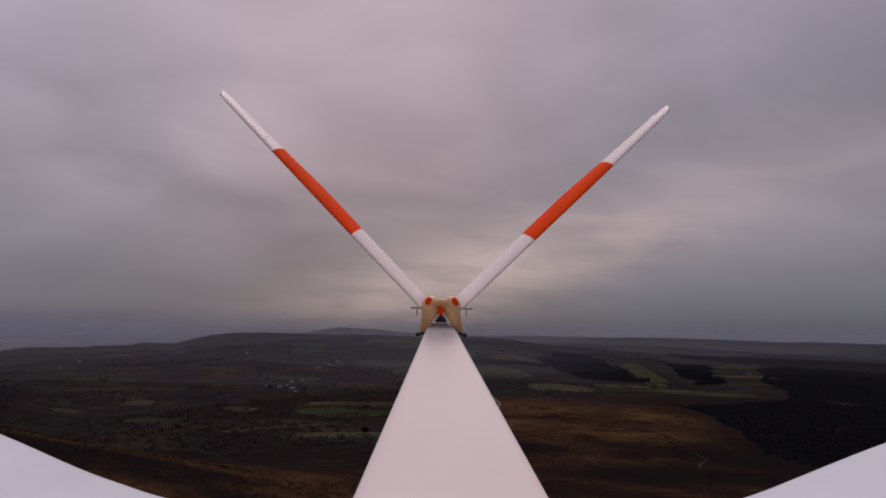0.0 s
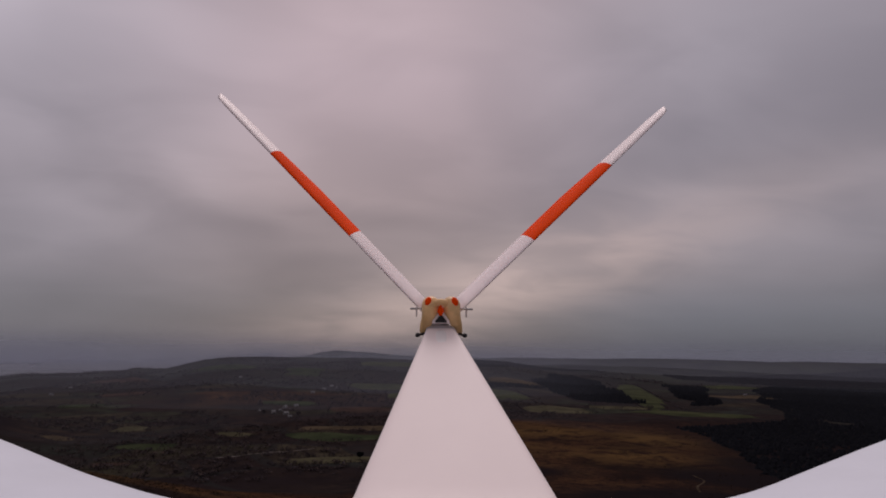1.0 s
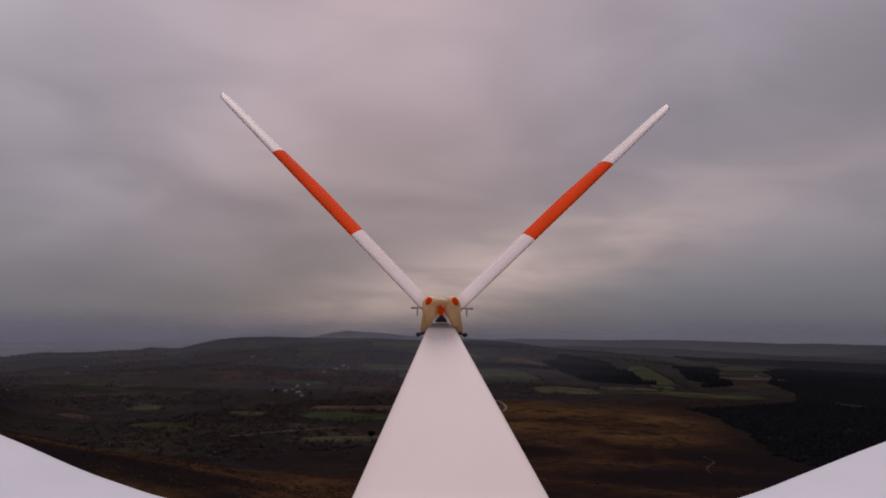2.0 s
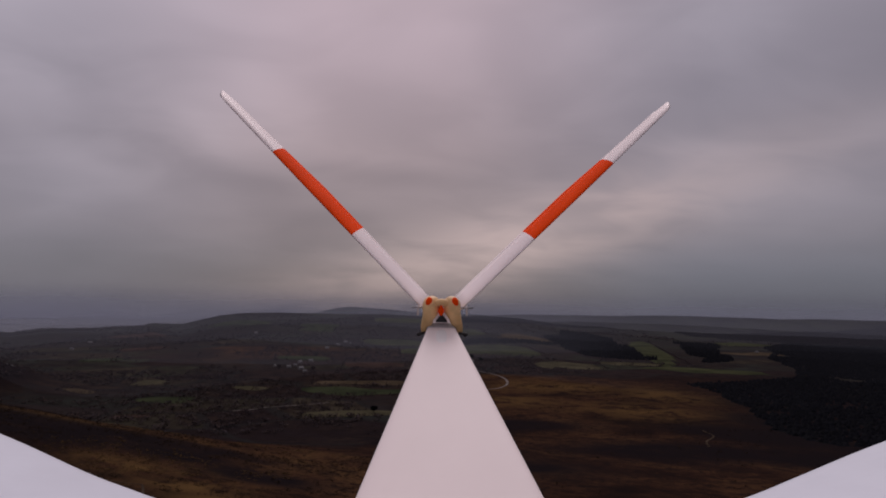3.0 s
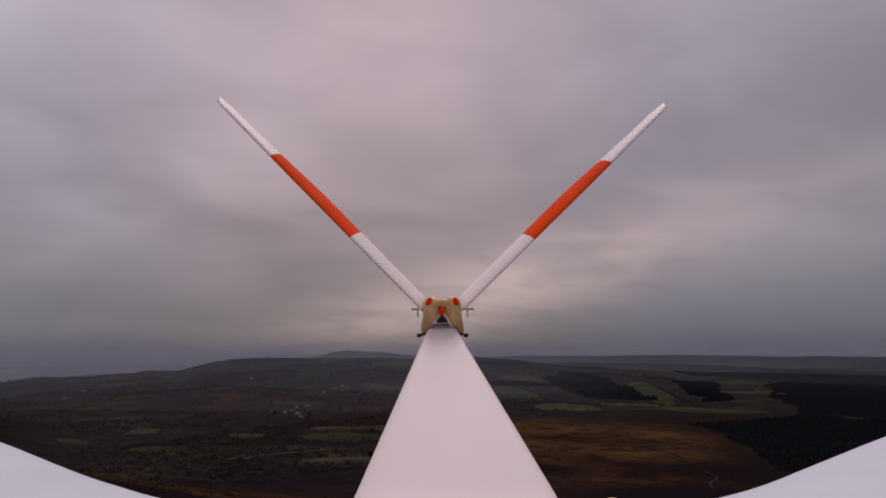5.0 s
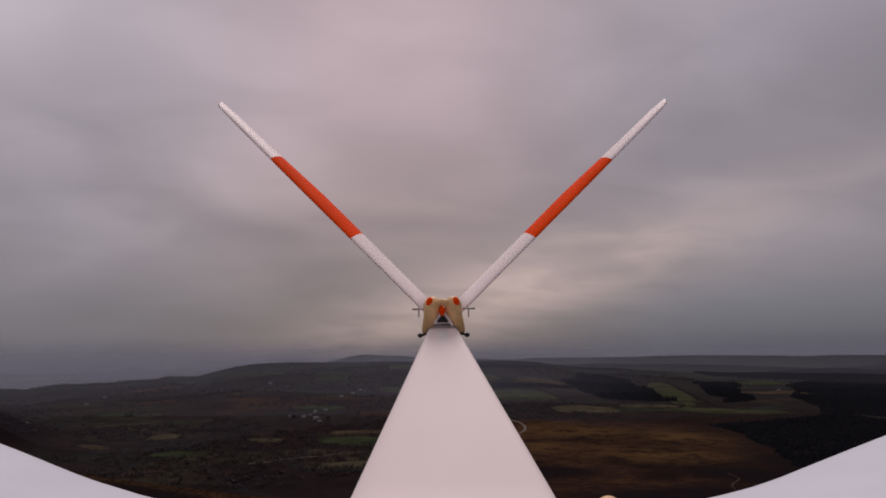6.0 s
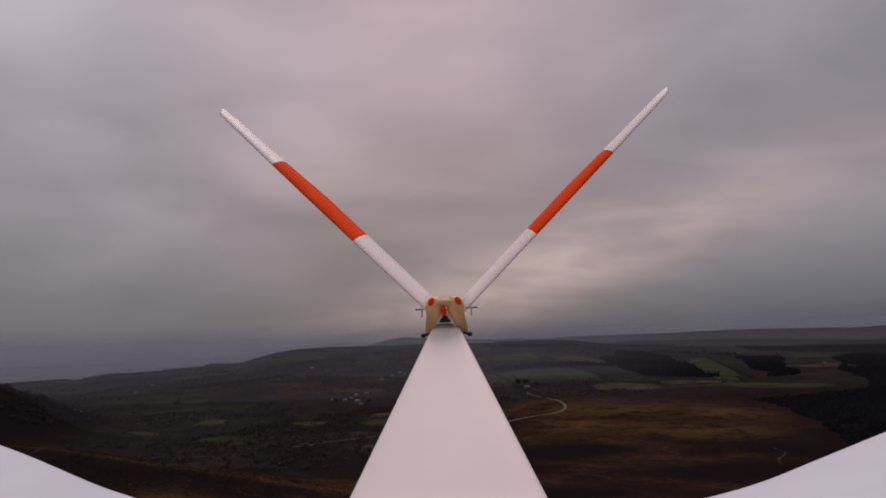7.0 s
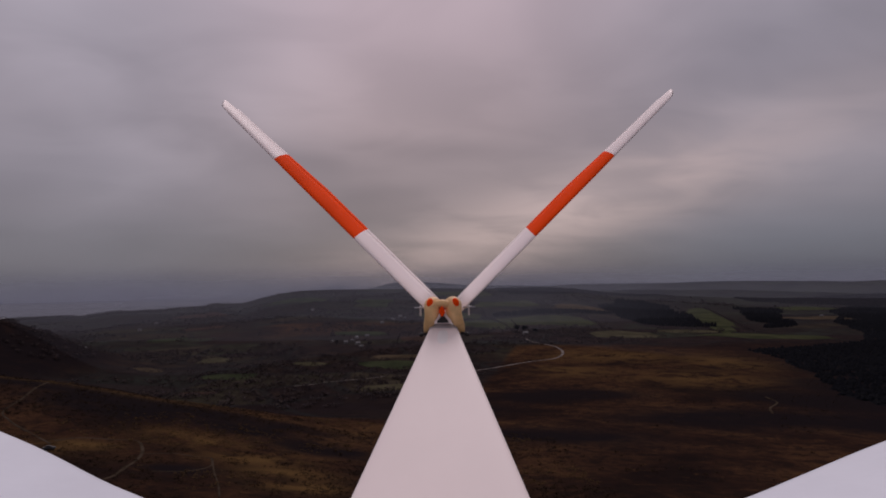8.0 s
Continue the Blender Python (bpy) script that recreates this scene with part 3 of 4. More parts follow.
def conifer_forest(corners, spacing, tall, label, mat=CONIFER):
    """A plantation: every tree three ragged skirts round a thin stem, on a jittered grid."""
    rng = np.random.default_rng(int(abs(corners[0][0])))
    xs, ys = [c[0] for c in corners], [c[1] for c in corners]
    gx, gy = np.meshgrid(np.arange(min(xs), max(xs), spacing), np.arange(min(ys), max(ys), spacing))
    gx, gy = (g.ravel() + rng.uniform(-0.45, 0.45, g.size) * spacing for g in (gx, gy))
    wob = 60 * (vnoise(gx, gy, 90, 31) - 0.5) + spacing * 8 * (vnoise(gx, gy, 260, 33) - 0.5)
    keep = inside(gx + wob, gy + 0.7 * wob, corners) & (vnoise(gx, gy, 60, 32) > 0.10)
    gx, gy = gx[keep], gy[keep]
    gz = height(gx, gy)
    verts, faces, at = [], [], 0
    n = 6
    for x, y, z in zip(gx, gy, gz):
        h, w = tall * rng.uniform(0.7, 1.15), spacing * rng.uniform(0.42, 0.62)
        a0 = rng.uniform(0, 6.28)
        a = a0 + np.arange(n) * 2 * math.pi / n
        for lo, hi, k in ((0.02, 0.62, 1.0), (0.35, 0.85, 0.72), (0.6, 1.0, 0.45)):
            rr = w * k * rng.uniform(0.7, 1.25, n)
            ring = np.stack([x + rr * np.cos(a), y + rr * np.sin(a), z + h * (lo + rng.uniform(-0.05, 0.05, n))], 1)
            verts.append(np.concatenate([ring, [[x, y, z + h * hi]]]))
            faces.append(np.array([(at + i, at + (i + 1) % n, at + n) for i in range(n)]))
            at += n + 1
    return scatter_mesh("conifer_forest", verts, faces, mat, label, "forest")


def twig_cloud(name, places, mat, label, category, bits=26, grain=0.26):
    """Bare bushes and trees: each a short stem under a loose cloud of small blades. places: x, y, radius, height."""
    rng = np.random.default_rng(len(places))
    verts, faces, at = [], [], 0
    spots = np.array(places, float)
    for (x, y, rad, tall), z in zip(spots, height(spots[:, 0], spots[:, 1])):
        stem = np.array([(x - 0.1 * rad, y, z - 0.3), (x + 0.1 * rad, y, z - 0.3), (x, y, z + tall * 0.7)])
        d = rng.normal(size=(bits, 3))
        d /= np.linalg.norm(d, axis=1)[:, None]
        d *= rng.uniform(0.35, 1.0, bits)[:, None] ** 0.5
        mid = np.stack([x + d[:, 0] * rad, y + d[:, 1] * rad, z + tall * 0.52 + d[:, 2] * tall * 0.48], 1)
        tri = mid[:, None, :] + rng.normal(size=(bits, 3, 3)) * np.array([rad, rad, tall * 0.6]) * grain
        v = np.concatenate([stem, tri.reshape(-1, 3)])
        verts.append(v)
        faces.append(at + np.arange(len(v)).reshape(-1, 3))
        at += len(v)
    return scatter_mesh(name, verts, faces, mat, label, category)


conifer_forest([(385, 1555), (425, 1395), (470, 1360), (515, 1345), (555, 1500), (630, 1880), (640, 2150), (560, 2187), (450, 1900)], 7.0, 9, "dark conifer plantation block among pale fields")
conifer_forest([(432, 985), (424, 870), (372, 640), (350, 560), (520, 420), (900, 600), (1400, 1300), (1500, 1900), (1150, 1950), (940, 1700), (760, 1250), (640, 1060), (520, 1010)], 7.5, 4.5, "broad dark conifer forest on the moor's edge")
conifer_forest([(770, 1780), (690, 1520), (640, 1350), (700, 1370), (780, 1560), (900, 1850), (830, 1930)], 7.5, 8, "dark strip of conifers between fields")
conifer_forest([(1000, 2250), (1200, 2020), (1550, 2000), (2100, 2400), (2500, 3100), (1500, 2900), (1100, 2550)], 13.0, 5, "distant conifer forest below far hills, toned for haze", FAR_WOOD)
conifer_forest([(250, 2250), (420, 2330), (700, 2500), (1000, 2800), (500, 2900), (200, 2500)], 13.0, 4.5, "distant wood on a low ridge, toned for haze", FAR_WOOD)
conifer_forest([(130, 1610), (360, 1640), (420, 1700), (300, 1740), (140, 1690)], 8.0, 6, "dark shelter belt of trees above green fields")


def hedge_line(points, gap, rad, tall, rng):
    out = []
    for (x0, y0), (x1, y1) in zip(points, points[1:]):
        n = max(2, int(math.hypot(x1 - x0, y1 - y0) / gap))
        for i in range(n):
            if rng.random() < 0.88:
                t = (i + rng.uniform(-0.3, 0.3)) / n
                k = rng.uniform(0.6, 1.3) * (2.0 if rng.random() < 0.08 else 1.0)
                out.append((x0 + (x1 - x0) * t + rng.uniform(-1, 1), y0 + (y1 - y0) * t + rng.uniform(-1, 1), rad * k, tall * k))
    return out


def build_hedges():
    rng = random.Random(5)
    rows = []
    for fx, fy, fl, fw, ft, fk in FIELDS:
        if fy > 2400 or (fx > 500 and fy < 1900 and fx != 616):
            continue
        c, s = math.cos(radians(ft)), math.sin(radians(ft))
        q = [(fx + a * fl * 0.53 * c - b * fw * 0.53 * s, fy + a * fl * 0.53 * s + b * fw * 0.53 * c) for a, b in ((-1, -1), (1, -1), (1, 1), (-1, 1), (-1, -1))]
        rows += hedge_line(q, 5.0, 2.2, 3.0, rng)
    return twig_cloud("hedgerow", rows, BROADLEAF, "dark bare hedgerows round the valley fields", "hedge", 26, 0.19)


def build_valley_woods():
    rng = np.random.default_rng(8)
    x, y = rng.uniform(-1500, 900, 60000), rng.uniform(600, 2500, 60000)
    keep = (np.abs(x) < y * 0.85) & (shore(x, y) > 120) & ~((x > 330) & (y < 2000))
    keep &= y > np.interp(x, [-260, -92, 10, 120, 400], [600, 520, 620, 1080, 1120])
    d = vnoise(x, y, 170, 41) * 0.5 + vnoise(x, y, 55, 42) * 0.3 + vnoise(x, y, 19, 43) * 0.2
    for f in FIELDS:
        keep &= ~((np.abs(x - f[0]) < f[2] * 0.5) & (np.abs(y - f[1]) < f[3] * 0.5))
    keep &= (d > 0.50 + 0.06 * (x > 0)) | (rng.random(60000) < 0.03)
    x, y = x[keep][:9500], y[keep][:9500]
    k = rng.uniform(0.6, 1.35, len(x))
    return twig_cloud("valley_wood", np.stack([x, y, 3.6 * k, 3.4 * k], 1), BROADLEAF, "bare brown winter woodland filling the valley", "woodland", 40, 0.19)


def build_heath_bushes():
    rng = random.Random(12)
    out = []
    while len(out) < 1500:
        x, y = rng.uniform(-330, 420), rng.uniform(170, 980)
        if abs(x) > y * 0.8 + 30 or float(vnoise(x, y, 45, 51)) < 0.56:
            continue
        k = rng.uniform(0.5, 1.4)
        out.append((x, y, 1.1 * k, 1.0 * k))
    twig_cloud("heather", out, HEATHER, "low dark heather and gorse clumps over moor grass", "shrubs", 16)
    some = np.random.default_rng(13)
    x, y = some.uniform(-290, 60, 26000), some.uniform(165, 400, 26000)
    d = 0.6 * vnoise(x, y, 38, 52) + 0.4 * vnoise(x, y, 11, 53)
    k = some.uniform(0.5, 1.5, len(x))
    seen = np.abs(x) < y * 0.8 + 20
    spots = np.stack([x, y, 0.75 * k, 0.55 * k], 1)
    tufts, straw = spots[seen & (d > 0.50)][:6500], spots[seen & (d < 0.38)][:2500]
    twig_cloud("heather", tufts, HEATHER, "dark heather tussocks on a near hill brow", "shrubs", 12)
    twig_cloud("moor_grass", straw, STRAW, "tan dead grass tussocks on a near hill brow", "grass", 12)


build_hedges()
build_valley_woods()
build_heath_bushes()


def lone_tree(x, y, tall, spread, label, seed, leaf=None):
    """A small tree: a tapered trunk, forking limbs and a ragged crown of many twigs and leaf blades."""
    rng = random.Random(seed)
    z = float(height(x, y))
    tree = thing("tree", label, "tree", pose(x, y, z), group="lone trees")
    trunk = tube([(0, 0, -0.4), (0.05 * spread, 0, tall * 0.3), (0, 0.04 * spread, tall * 0.62)], [tall * 0.045, tall * 0.032, tall * 0.015], 8)
    part("trunk", trunk, BARK, tree)
    ends = []
    for i in range(6):
        a = i * 1.05 + rng.uniform(-0.3, 0.3)
        e = Vector((math.cos(a) * spread * 0.6, math.sin(a) * spread * 0.6, tall * rng.uniform(0.55, 0.8)))
        ends.append(e)
        part("limb", tube([(0, 0, tall * (0.25 + 0.05 * i)), e * 0.55 + Vector((0, 0, tall * 0.12)), e], [tall * 0.018, tall * 0.012, tall * 0.004], 6), BARK, tree)
    bm = bmesh.new()
    for e in ends + [Vector((0, 0, tall * 0.8)), Vector((0, 0, tall * 0.62))]:
        for _ in range(130):
            c = e + Vector((rng.gauss(0, 1), rng.gauss(0, 1), rng.gauss(0, 0.8))) * spread * 0.26
            v = [bm.verts.new(c + Vector((rng.gauss(0, 1), rng.gauss(0, 1), rng.gauss(0, 1))) * spread * 0.12) for _ in range(3)]
            bm.faces.new(v)
    part("crown", bm, leaf or CONIFER, tree, shade=False)


BARK = material("dark_bark", (0.020, 0.016, 0.013), 0.9, vary=0.3, scale=3)
lone_tree(-10, 700, 8.0, 3.2, "small dark round tree in a pale field", 1)
lone_tree(143, 1292, 14.0, 5.0, "dark tall tree beside a farmhouse", 2)
lone_tree(158, 1300, 12.0, 5.5, "dark tree behind a farmhouse", 3)
lone_tree(176, 1285, 8.0, 4.0, "dark tree beside a pale farm track", 4)
lone_tree(-164, 1105, 7.0, 3.2, "bare brown tree at a village edge", 5, BROADLEAF)
lone_tree(-110, 1090, 7.0, 3.4, "bare brown tree between village houses", 6, BROADLEAF)

# ---- houses ----
RENDER = material("white_render", (0.18, 0.172, 0.168), 0.85, vary=0.1, scale=0.8, dirt=(0.28, 0.27, 0.25), dirt_scale=0.4)
STONEWALL = material("grey_stone_wall", (0.13, 0.12, 0.11), 0.9, vary=0.25, scale=1.5)
SLATE = material("dark_slate_roof", (0.055, 0.055, 0.062), 0.6, vary=0.25, scale=1.5)
TILES = material("pale_sheet_roof", (0.085, 0.085, 0.09), 0.7, vary=0.15, scale=1.0)
PANE = material("dark_window_glass", (0.015, 0.017, 0.02), 0.12, vary=0.1, scale=2)


def house(x, y, turn, length, depth, eaves, walls, roofing, label):
    """A plain gabled cottage: walls, overhanging roof with a chimney, door and windows set in the long sides."""
    z = float(height(x, y)) - 0.5
    home = thing("house", label, "house", pose(x, y, z, 0, 0, turn), group="valley houses")
    length, depth, eaves = length * 0.62, depth * 0.66, eaves * 0.62
    l, d, r = length / 2, depth / 2, depth * 0.42
    bm = boxed(-l, -d, 0, l, d, eaves)
    for sx in (-l, l):
        bm.faces.new([bm.verts.new(p) for p in ((sx, -d, eaves), (sx, d, eaves), (sx, 0, eaves + r))])
    part("wall", bm, walls, home, shade=False)
    bm = bmesh.new()
    o, t = 0.35, 0.25
    k = r / d
    prof = [(-d - o, eaves - o * k), (0, eaves + r), (d + o, eaves - o * k), (d + o, eaves - o * k + t), (0, eaves + r + t), (-d - o, eaves - o * k + t)]
    roof = part("roof", loft([[(sx, py, pz + 0.01) for py, pz in prof] for sx in (-l - o, l + o)]), roofing, home, shade=False)
    part("chimney", boxed(l * 0.62, -0.4, eaves + r - 0.6, l * 0.62 + 0.8, 0.4, eaves + r + 1.3), STONEWALL, roof, shade=False)
    n = max(2, int(length / 3.2))
    for side in (-1, 1):
        for i in range(n):
            cx = -l + length * (i + 0.5) / n
            for storey in range(2 if eaves > 4 else 1):
                zz = 0.8 + storey * 1.6
                w = part("window", boxed(cx - 0.55, side * d - 0.06, zz, cx + 0.55, side * d + 0.06, zz + 1.2), RENDER, home, shade=False)
                part("pane", boxed(cx - 0.45, side * (d + 0.01) - 0.06, zz + 0.1, cx + 0.45, side * (d + 0.01) + 0.06, zz + 1.1), PANE, w, shade=False)
    part("door", boxed(-0.5 + length * 0.12, -d - 0.08, 0.5, 0.5 + length * 0.12, -d + 0.02, 2.5), BARK, home, "dark plank door", shade=False)
    return home


house(-152, 1127, 12, 10, 6.5, 4.8, RENDER, SLATE, "white rendered two-storey village house")
house(-144, 1150, -20, 9, 6, 4.6, STONEWALL, SLATE, "grey stone village house with slate roof")
house(-131, 1111, 30, 12, 7, 5.0, RENDER, TILES, "white village house with pale grey roof")
house(-121, 1075, 5, 9, 6, 3.2, RENDER, SLATE, "low white cottage at a village edge")
house(-143, 1196, 60, 10, 7, 4.8, RENDER, SLATE, "white house among dark village trees")
house(-127, 1219, -10, 11, 7, 4.6, STONEWALL, SLATE, "grey stone house on a valley lane")
house(-176, 1140, 80, 8, 6, 3.0, STONEWALL, TILES, "small grey stone barn beside a hedge")
house(-121, 1466, 10, 12, 7, 4.6, RENDER, SLATE, "white farmhouse among far fields")
house(-104, 1550, -15, 11, 7, 4.6, RENDER, TILES, "pale house on a far valley lane")
house(-92, 1625, 25, 13, 8, 5.0, RENDER, TILES, "bright white house far down the valley")
house(-80, 1596, 70, 9, 7, 4.4, STONEWALL, SLATE, "grey stone house beside a white one")
house(-594, 1152, 20, 13, 8, 4.8, RENDER, TILES, "lone pale farmhouse under a dark hill")
house(-574, 1130, 75, 10, 6, 3.2, STONEWALL, TILES, "grey farm barn under a dark hill")
house(-638, 1485, -10, 12, 7, 4.6, RENDER, SLATE, "lone white house among valley woods")
house(-323, 1775, 15, 12, 8, 4.6, RENDER, SLATE, "small white house on distant farmland")
house(155, 1262, 15, 15, 8, 5.6, RENDER, SLATE, "pale farmhouse at the end of a gravel track")
house(182, 1320, 80, 14, 8, 3.8, STONEWALL, TILES, "long grey barn behind a farmhouse")
house(-690, 1700, 40, 12, 7, 4.6, RENDER, TILES, "white house near the coast")
house(880, 1600, 10, 12, 7, 4.6, STONEWALL, SLATE, "stone farmhouse between dark forests")


def parked_car(x, y, turn):
    """A small dark car: one shaped body, glazed cabin and four wheels."""
    car = thing("car", "small dark parked car on moor grass", "car", pose(x, y, float(height(x, y)) + 0.1, 0, 0, turn))
    prof = [(-2.0, 0.35, 0.72), (-1.95, 0.3, 0.95), (-1.1, 0.28, 1.05), (0.9, 0.28, 1.0), (1.9, 0.3, 0.85), (2.0, 0.35, 0.6)]
    part("body", loft([[(px, -0.82, lo), (px, 0.82, lo), (px, 0.86, (lo + hi) / 2), (px, 0.76, hi), (px, -0.76, hi), (px, -0.86, (lo + hi) / 2)] for px, lo, hi in prof]), CARPAINT, car, shade=False)
    cabin = [(-1.5, 1.0, 0.70), (-0.9, 1.45, 0.58), (0.3, 1.48, 0.58), (1.05, 1.0, 0.72)]
    part("cabin", loft([[(px, -w, 0.98), (px, w, 0.98), (px, w * 0.92, hi), (px, -w * 0.92, hi)] for px, hi, w in cabin]), BLACK, car, "dark glazed cabin", shade=False)
    for wx in (-1.25, 1.25):
        for wy in (-0.8, 0.8):
            part("wheel", tube([(wx, wy - 0.1, 0.32), (wx, wy + 0.1, 0.32)], [0.32, 0.32], 14), BLACK, car)


CARPAINT = material("dark_car_paint", (0.015, 0.016, 0.020), 0.5, vary=0.05, scale=2)
parked_car(-136, 244, 25)


# ---- the model glider: its own axes are x to the right, y back along the tail boom, z up ----
AT = pose(0, 0, 0, 6.912, -0.193, -4.046)
glider = thing("model_glider", "white model glider with red-banded V-tail, in flight", "model aircraft", AT)


def oval(y, cx, cz, hw, hh, n=64, power=8.0):
    out = []
    for j in range(n):
        t = 2 * math.pi * j / n
        c, s = math.cos(t), math.sin(t)
        out.append((cx + hw * math.copysign(abs(c) ** (2 / power), c), y, cz + hh * math.copysign(abs(s) ** (2 / power), s)))
    return out


def build_fuselage():
    """Nose, pod and tapering boom in one skin."""
    # y, centre x, centre z, half width, half height
    line = [(-0.5642, 0.011, -0.2944, 0.0049, 0.0049), (-0.5397, 0.011, -0.2944, 0.0245, 0.0245), (-0.4661, 0.011, -0.2944, 0.0466, 0.0466), (-0.3066, 0.0098, -0.2919, 0.0675, 0.0613), (-0.0613, 0.0086, -0.2944, 0.081, 0.0662), (0.184, 0.0074, -0.283, 0.0885, 0.062), (0.42, 0.0072, -0.282, 0.0945, 0.05), (0.55, 0.0071, -0.2478, 0.0892, 0.042)]
    near, end = (0.5709, 0.0070, -0.2359, 0.0831, 0.0400), (0.80, -0.0010, -0.1030, 0.0162, 0.0145)
    for i in range(25):
        t = i / 24
        line.append(tuple(a + (b - a) * t for a, b in zip(near, end)))
    line += [(0.812, -0.001, -0.1000, 0.0155, 0.0140), (0.822, -0.001, -0.0980, 0.0135, 0.0120), (0.826, -0.001, -0.0970, 0.010, 0.008)]
    body = part("fuselage", loft([oval(*s) for s in line]), WHITE, glider)
    # the joint tape near the tail and a flush oval hatch ahead of it
    part("joint_tape", loft([oval(y, -0.001, -0.1030 + (y - 0.80) * 0.580, 0.0162 + (0.80 - y) * 0.292 + 0.0005, 0.0145 + (0.80 - y) * 0.111 + 0.0005) for y in (0.795, 0.800, 0.8045)], caps=False), GREY, body, "grey tape round the boom's end")
    hatch = []
    for grow, lift in ((1.0, -0.0006), (1.0, 0.0002), (0.90, 0.0005)):
        ring = oval(0.0, 0.0, 0.0, 0.0062 * grow, 0.0120 * grow, 28, 3.0)
        hatch.append([(x - 0.0008, 0.780 + v, -0.0982 + v * 0.469 + lift) for x, _, v in ring])
    hatch = loft(hatch)
    part("hatch", hatch, WHITE_CAP, body, "small oval white hatch")
    return body


build_fuselage()


def aerofoil(n=11, cut=(0.0, 1.0)):
    """Upper then lower points of a thin symmetrical section: (along the chord, half thickness of a unit-thick one)."""
    us = [cut[0] + (cut[1] - cut[0]) * (1 - math.cos(math.pi * i / (n - 1))) / 2 for i in range(n)]

    def half(u):
        return 5 * (0.2969 * math.sqrt(max(u, 0)) - 0.126 * u - 0.3516 * u * u + 0.2843 * u ** 3 - 0.1036 * u ** 4)
    return [(u, half(u) + 0.06 * u * u) for u in us]


def build_fin(side, root, tip, bands):
    """One half of the V-tail: a fixed fin painted white, red, white, and a hinged ruddervator behind it."""
    root, tip = Vector(root), Vector(tip)
    along = (tip - root).normalized()
    up = Vector((-side * abs(along.z), 0, abs(along.x))).normalized()  # the inner, upper face
    stations = sorted({0.0, 0.06, 0.15, 0.25, *bands, 0.45, 0.55, 0.60, 0.65, 0.78, 0.82, 0.86, 0.90, 0.93, 0.95, 0.97, 0.985, 0.995, 1.0})

    def shape(s):
        chord = float(np.interp(s, [0.0, 0.55, 0.82, 1.0], [0.062, 0.060, 0.040, 0.033]))
        thick = float(np.interp(s, [0.0, 0.60, 0.85, 1.0], [0.0074, 0.0072, 0.0060, 0.0050]))
        if s > 0.93:
            k = math.sqrt(max(0.0, 1 - ((s - 0.93) / 0.0702) ** 2))
            thick, chord = thick * (0.62 + 0.38 * k), chord * (0.80 + 0.20 * k)
        return chord, thick

    def section(s, a, b, kick=0.0):
        chord, thick = shape(s)
        p = root + (tip - root) * s - up * 0.0070
        # a thin panel, nose drooped and tilted to fit the camera's view, straight taper behind the hinge
        over = [(0.0, -0.24), (0.010, -0.15), (0.035, -0.02), (0.08, 0.13), (0.15, 0.28), (0.25, 0.40), (0.36, 0.47), (0.48, 0.50), (0.68, 0.50)] if a == 0 else [(0.685, 0.50), (1.0, 0.08)]
        under = [(0.0, -0.28), (0.010, -0.37), (0.035, -0.46), (0.08, -0.52), (0.68, -0.52)] if a == 0 else [(0.685, -0.50), (1.0, -0.08)]
        turn = math.tan(radians(kick))

        def place(u, h):
            return p + along * (0.013 * u * max(0.0, s - 0.7) / 0.3 - 0.004 * max(0.0, 0.1 - u) * 10 * (s > 0.99)) + Vector((0, (u - 0.1) * chord, 0)) + up * (h * thick + u * chord * 0.13 + max(0.0, u - 0.68) * chord * turn)
        return [place(u, h) for u, h in over] + [place(u, h) for u, h in reversed(under)]
    fin = part("fin", loft([section(s, 0.0, 0.68) for s in stations], mat_of=lambda i: 1 if bands[0] - 1e-6 <= stations[i] < bands[1] - 1e-6 else 0), [WHITE_FIN, RED], glider, "white tail fin with an orange-red band")
    flap = [s for s in stations if s <= 0.95]
    part("ruddervator", loft([section(s, 0.69, 1.0, 2.5 * min(1.0, s / 0.6)) for s in flap], mat_of=lambda i: 1 if bands[0] - 1e-6 <= flap[i] < bands[1] - 1e-6 else 0), [WHITE_FIN, RED], fin, "white hinged control surface")
    return fin


build_fin(-1, (-0.0125, 0.825, -0.0700), (-0.2710, 0.86, 0.1890), (0.352, 0.736))
build_fin(1, (0.0120, 0.825, -0.0698), (0.2735, 0.86, 0.1835), (0.351, 0.722))


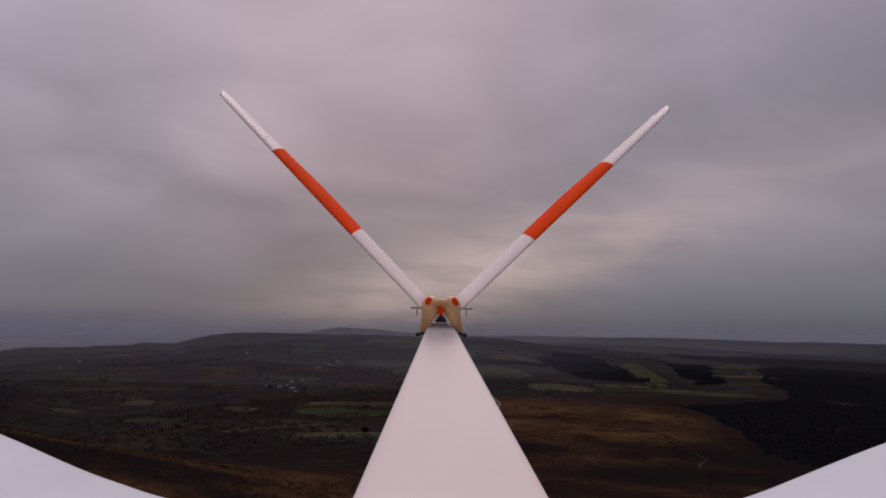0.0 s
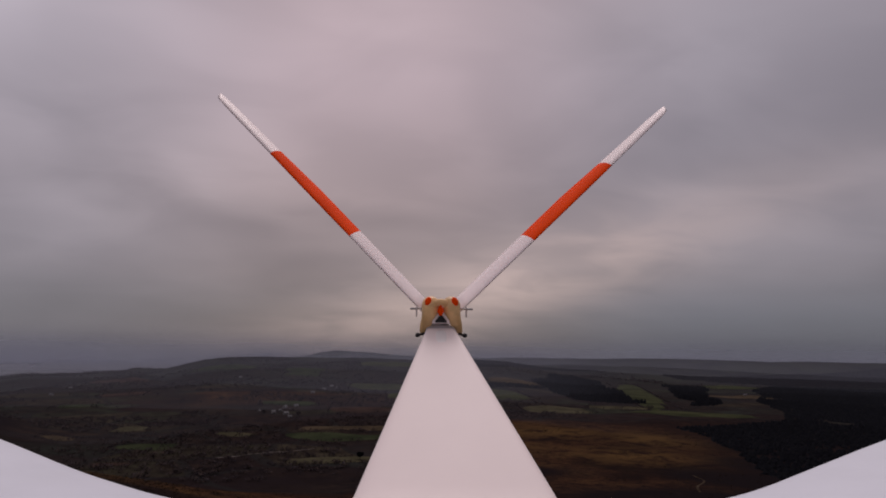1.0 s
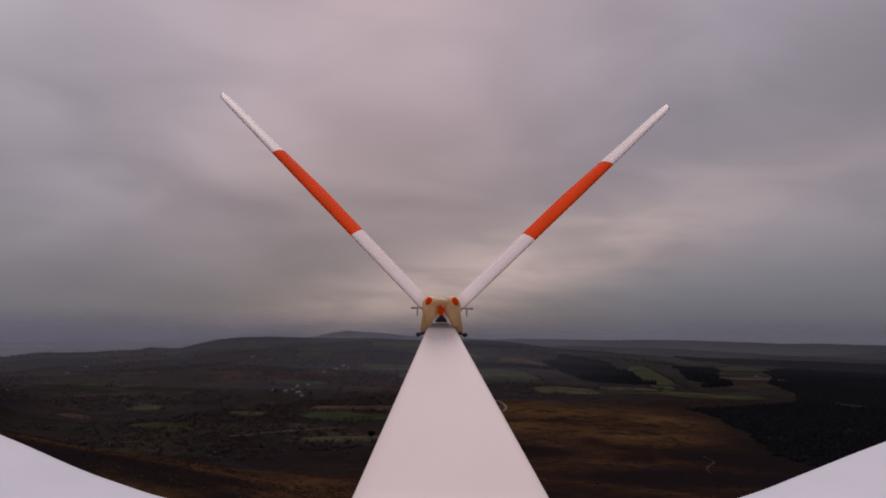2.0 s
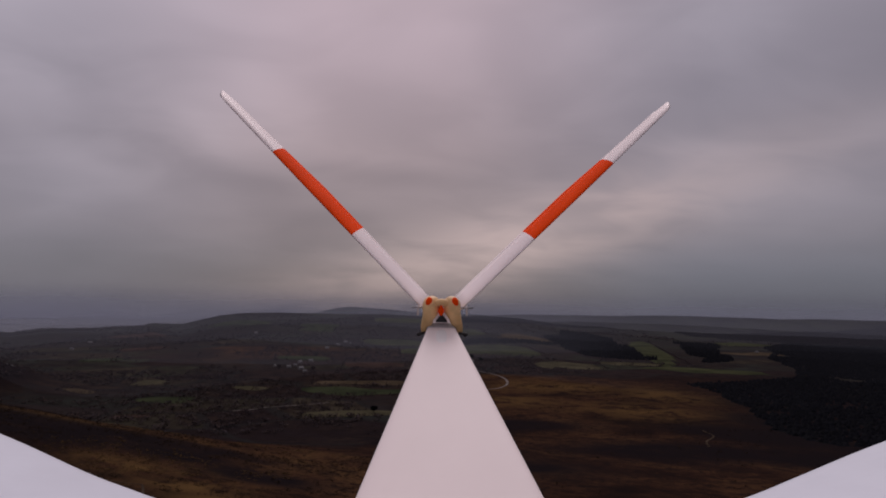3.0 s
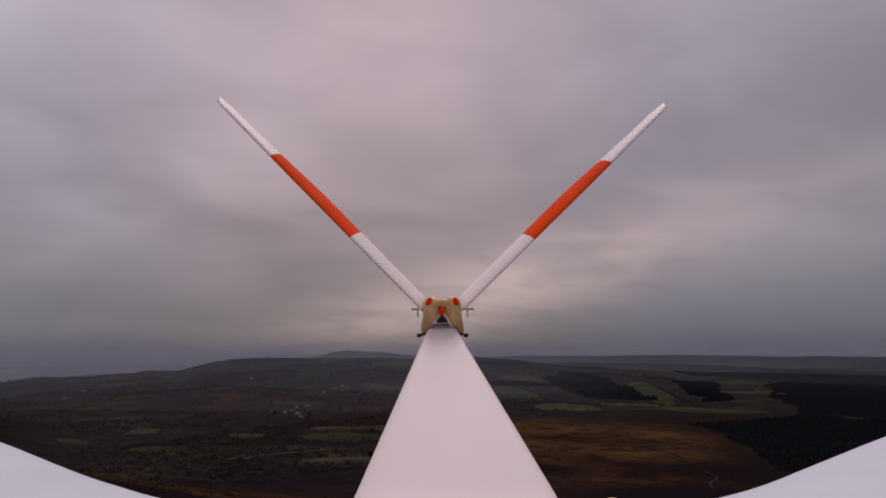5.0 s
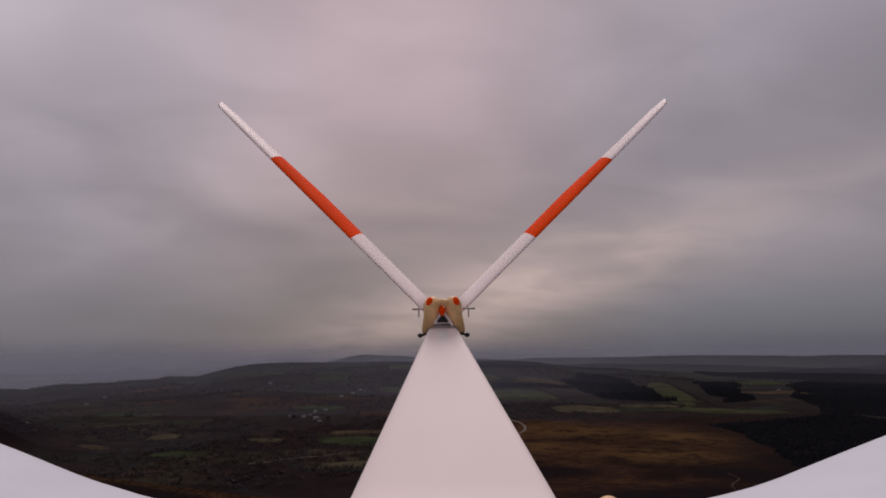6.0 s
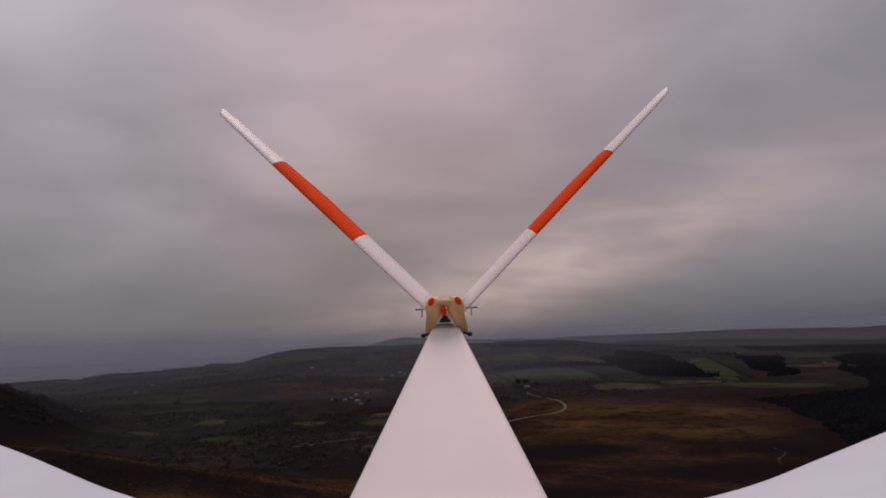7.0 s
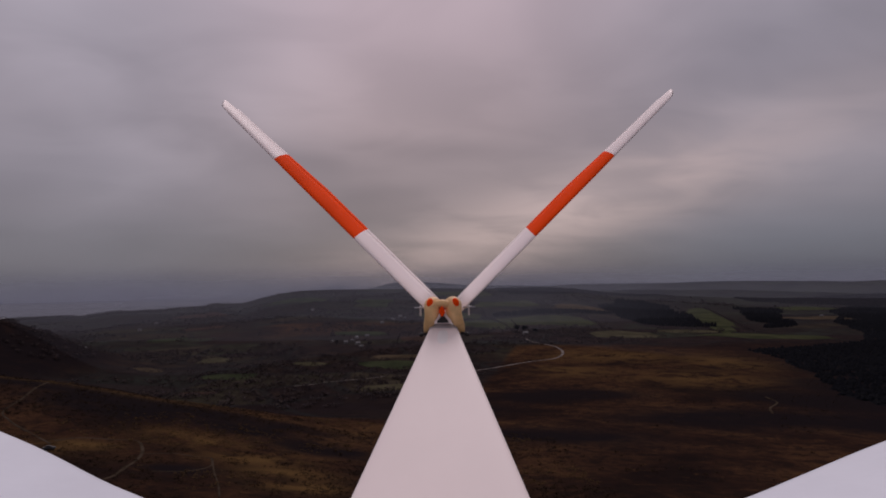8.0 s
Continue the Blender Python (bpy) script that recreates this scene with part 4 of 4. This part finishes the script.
def build_mount():
    """The tan laminate saddle that holds the two fins on the boom, with its links and pins."""
    for side in (-1, 1):
        arm = [(side * 0.0118 - 0.0010, 0.806, -0.0580), (side * 0.0118 - 0.0010, 0.800, -0.0650), (side * 0.0130 - 0.0008, 0.797, -0.0730),
               (side * 0.0155 - 0.0005, 0.799, -0.0805), (side * 0.0186 - 0.0005, 0.803, -0.0885), (side * 0.0210 - 0.0003, 0.806, -0.0975)]
        saddle = part("saddle_arm", tube(curve_points(arm, 4), [0.0060, 0.0084, 0.0097, 0.0103, 0.0104, 0.0103, 0.0100, 0.0096, 0.0092, 0.0088, 0.0083, 0.0078, 0.0074, 0.0070, 0.0066, 0.0062, 0.0058, 0.0054, 0.0049, 0.0044, 0.0034], 18, 0.9), ARAMID, glider, "tan laminate saddle arm")
        part("ball_link", ball((side * 0.0268 - 0.0002, 0.797, -0.0985), 0.0030, 0.0030, 0.0026), BLACK, saddle, "black ball link")
        part("bolt", tube([(side * 0.0195, 0.800, -0.0972), (side * 0.0268, 0.797, -0.0985)], [0.0014, 0.0014], 10), BLACK, saddle, "black bolt")
        part("pin", tube([(side * 0.022, 0.815, -0.0695), (side * 0.0365, 0.815, -0.0698)], [0.0011, 0.0011], 10), STEEL, saddle, "steel pin")
        part("horn", boxed(side * 0.0290 - 0.0009, 0.812, -0.0790, side * 0.0290 + 0.0009, 0.817, -0.0675), GREY, saddle, "small grey control horn", shade=False)
        tip = ball((side * 0.0152 - 0.0006, 0.7925, -0.0600), 0.0038, 0.0030, 0.0056, 8, side * -20)
        part("red_tip", tip, RED, saddle, "orange-red root tip")
    bridge = curve_points([(-0.0110, 0.799, -0.0655), (-0.0055, 0.795, -0.0622), (-0.0010, 0.7935, -0.0612), (0.0035, 0.795, -0.0622), (0.0090, 0.799, -0.0655)], 4)
    part("saddle_bridge", tube(bridge, [0.0046] * len(bridge), 14), ARAMID, glider, "tan laminate arch joining the saddle arms")
    bm = loft([[(-0.0016 + w, 0.791, z), (-0.0016, 0.785, z), (-0.0016 - w, 0.791, z), (-0.0016, 0.800, z)] for w, z in ((0.0006, -0.0640), (0.0032, -0.0690), (0.0036, -0.0715), (0.0016, -0.0755))])
    part("centre_wedge", bm, RED, glider, "orange-red centre wedge", shade=False)
    # solid block, coloured black for the shade inside the hollow
    bm = loft([[(-0.0010 - w, 0.790, z), (-0.0010 + w, 0.790, z), (-0.0010 + w, 0.812, z), (-0.0010 - w, 0.812, z)] for w, z in ((0.0066, -0.0835), (0.0062, -0.0815), (0.0012, -0.0755))])
    part("socket_rim", loft([[(-0.0010 - w, 0.793, z), (-0.0010 + w, 0.793, z), (-0.0010 + w, 0.814, z), (-0.0010 - w, 0.814, z)] for w, z in ((0.0100, -0.0850), (0.0096, -0.0815), (0.0030, -0.0725))]), WHITE, glider, "white rim round the black block", shade=False)
    part("socket", bm, BLACK, glider, "black block standing in for a shaded hollow", shade=False)


build_mount()


def build_wing(side):
    """One wing: swept, upturned trailing edge, a thin cambered section."""
    # x out, y of the trailing edge, z, chord
    edge = [(0.038, 0.494, -0.2112, 0.262), (0.138, 0.538, -0.2100, 0.260), (0.229, 0.575, -0.2062, 0.256)]
    edge += [(0.2775, 0.601, -0.2041, 0.252), (0.3275, 0.625, -0.1985 if side < 0 else -0.1968, 0.248)]
    edge += [(0.4280, 0.675, -0.1831, 0.240), (0.52, 0.700, -0.164, 0.232), (0.66, 0.712, -0.135, 0.220), (0.88, 0.712, -0.092, 0.192), (1.10, 0.698, -0.050, 0.150), (1.22, 0.680, -0.028, 0.100), (1.25, 0.664, -0.022, 0.056)]

    edge = [tuple(p) for p in curve_points([Vector(e) for e in edge], 4)]

    def section(i, a, b):
        x, y, z, c = edge[i]
        pts = aerofoil(11, (a, b))

        def place(u, h, up):
            camber = 0.022 * c * math.sin(math.pi * min(1, u)) * 1.0
            return Vector((side * x, y - c + u * c, z - 0.0045 + camber + up * h * c * 0.085 + (0.0009 * up if u > 0.9 else 0)))
        upper, lower = [place(u, h, 1) for u, h in pts], [place(u, h, -1) for u, h in reversed(pts)]
        return upper + (lower[:-1] if a == 0 else lower)
    n = len(edge)
    return part("wing", loft([section(i, 0.0, 1.0) for i in range(n)]), WHITE_WING, glider, "white wing panel")


build_wing(-1)
build_wing(1)
knob = [(0.0, 0.0058), (0.012, 0.0050), (0.019, 0.0052), (0.0215, 0.0072), (0.0245, 0.0078), (0.0275, 0.0066), (0.0292, 0.0040), (0.0298, 0.0012)]
knob = loft([[(0.1222 + r * math.cos(a), 0.520 + r * math.sin(a), -0.2208 + h) for a in (2 * math.pi * j / 20 for j in range(20))] for h, r in knob])
part("wing_bolt", knob, ARAMID, glider, "small tan bolt head on the wing root")
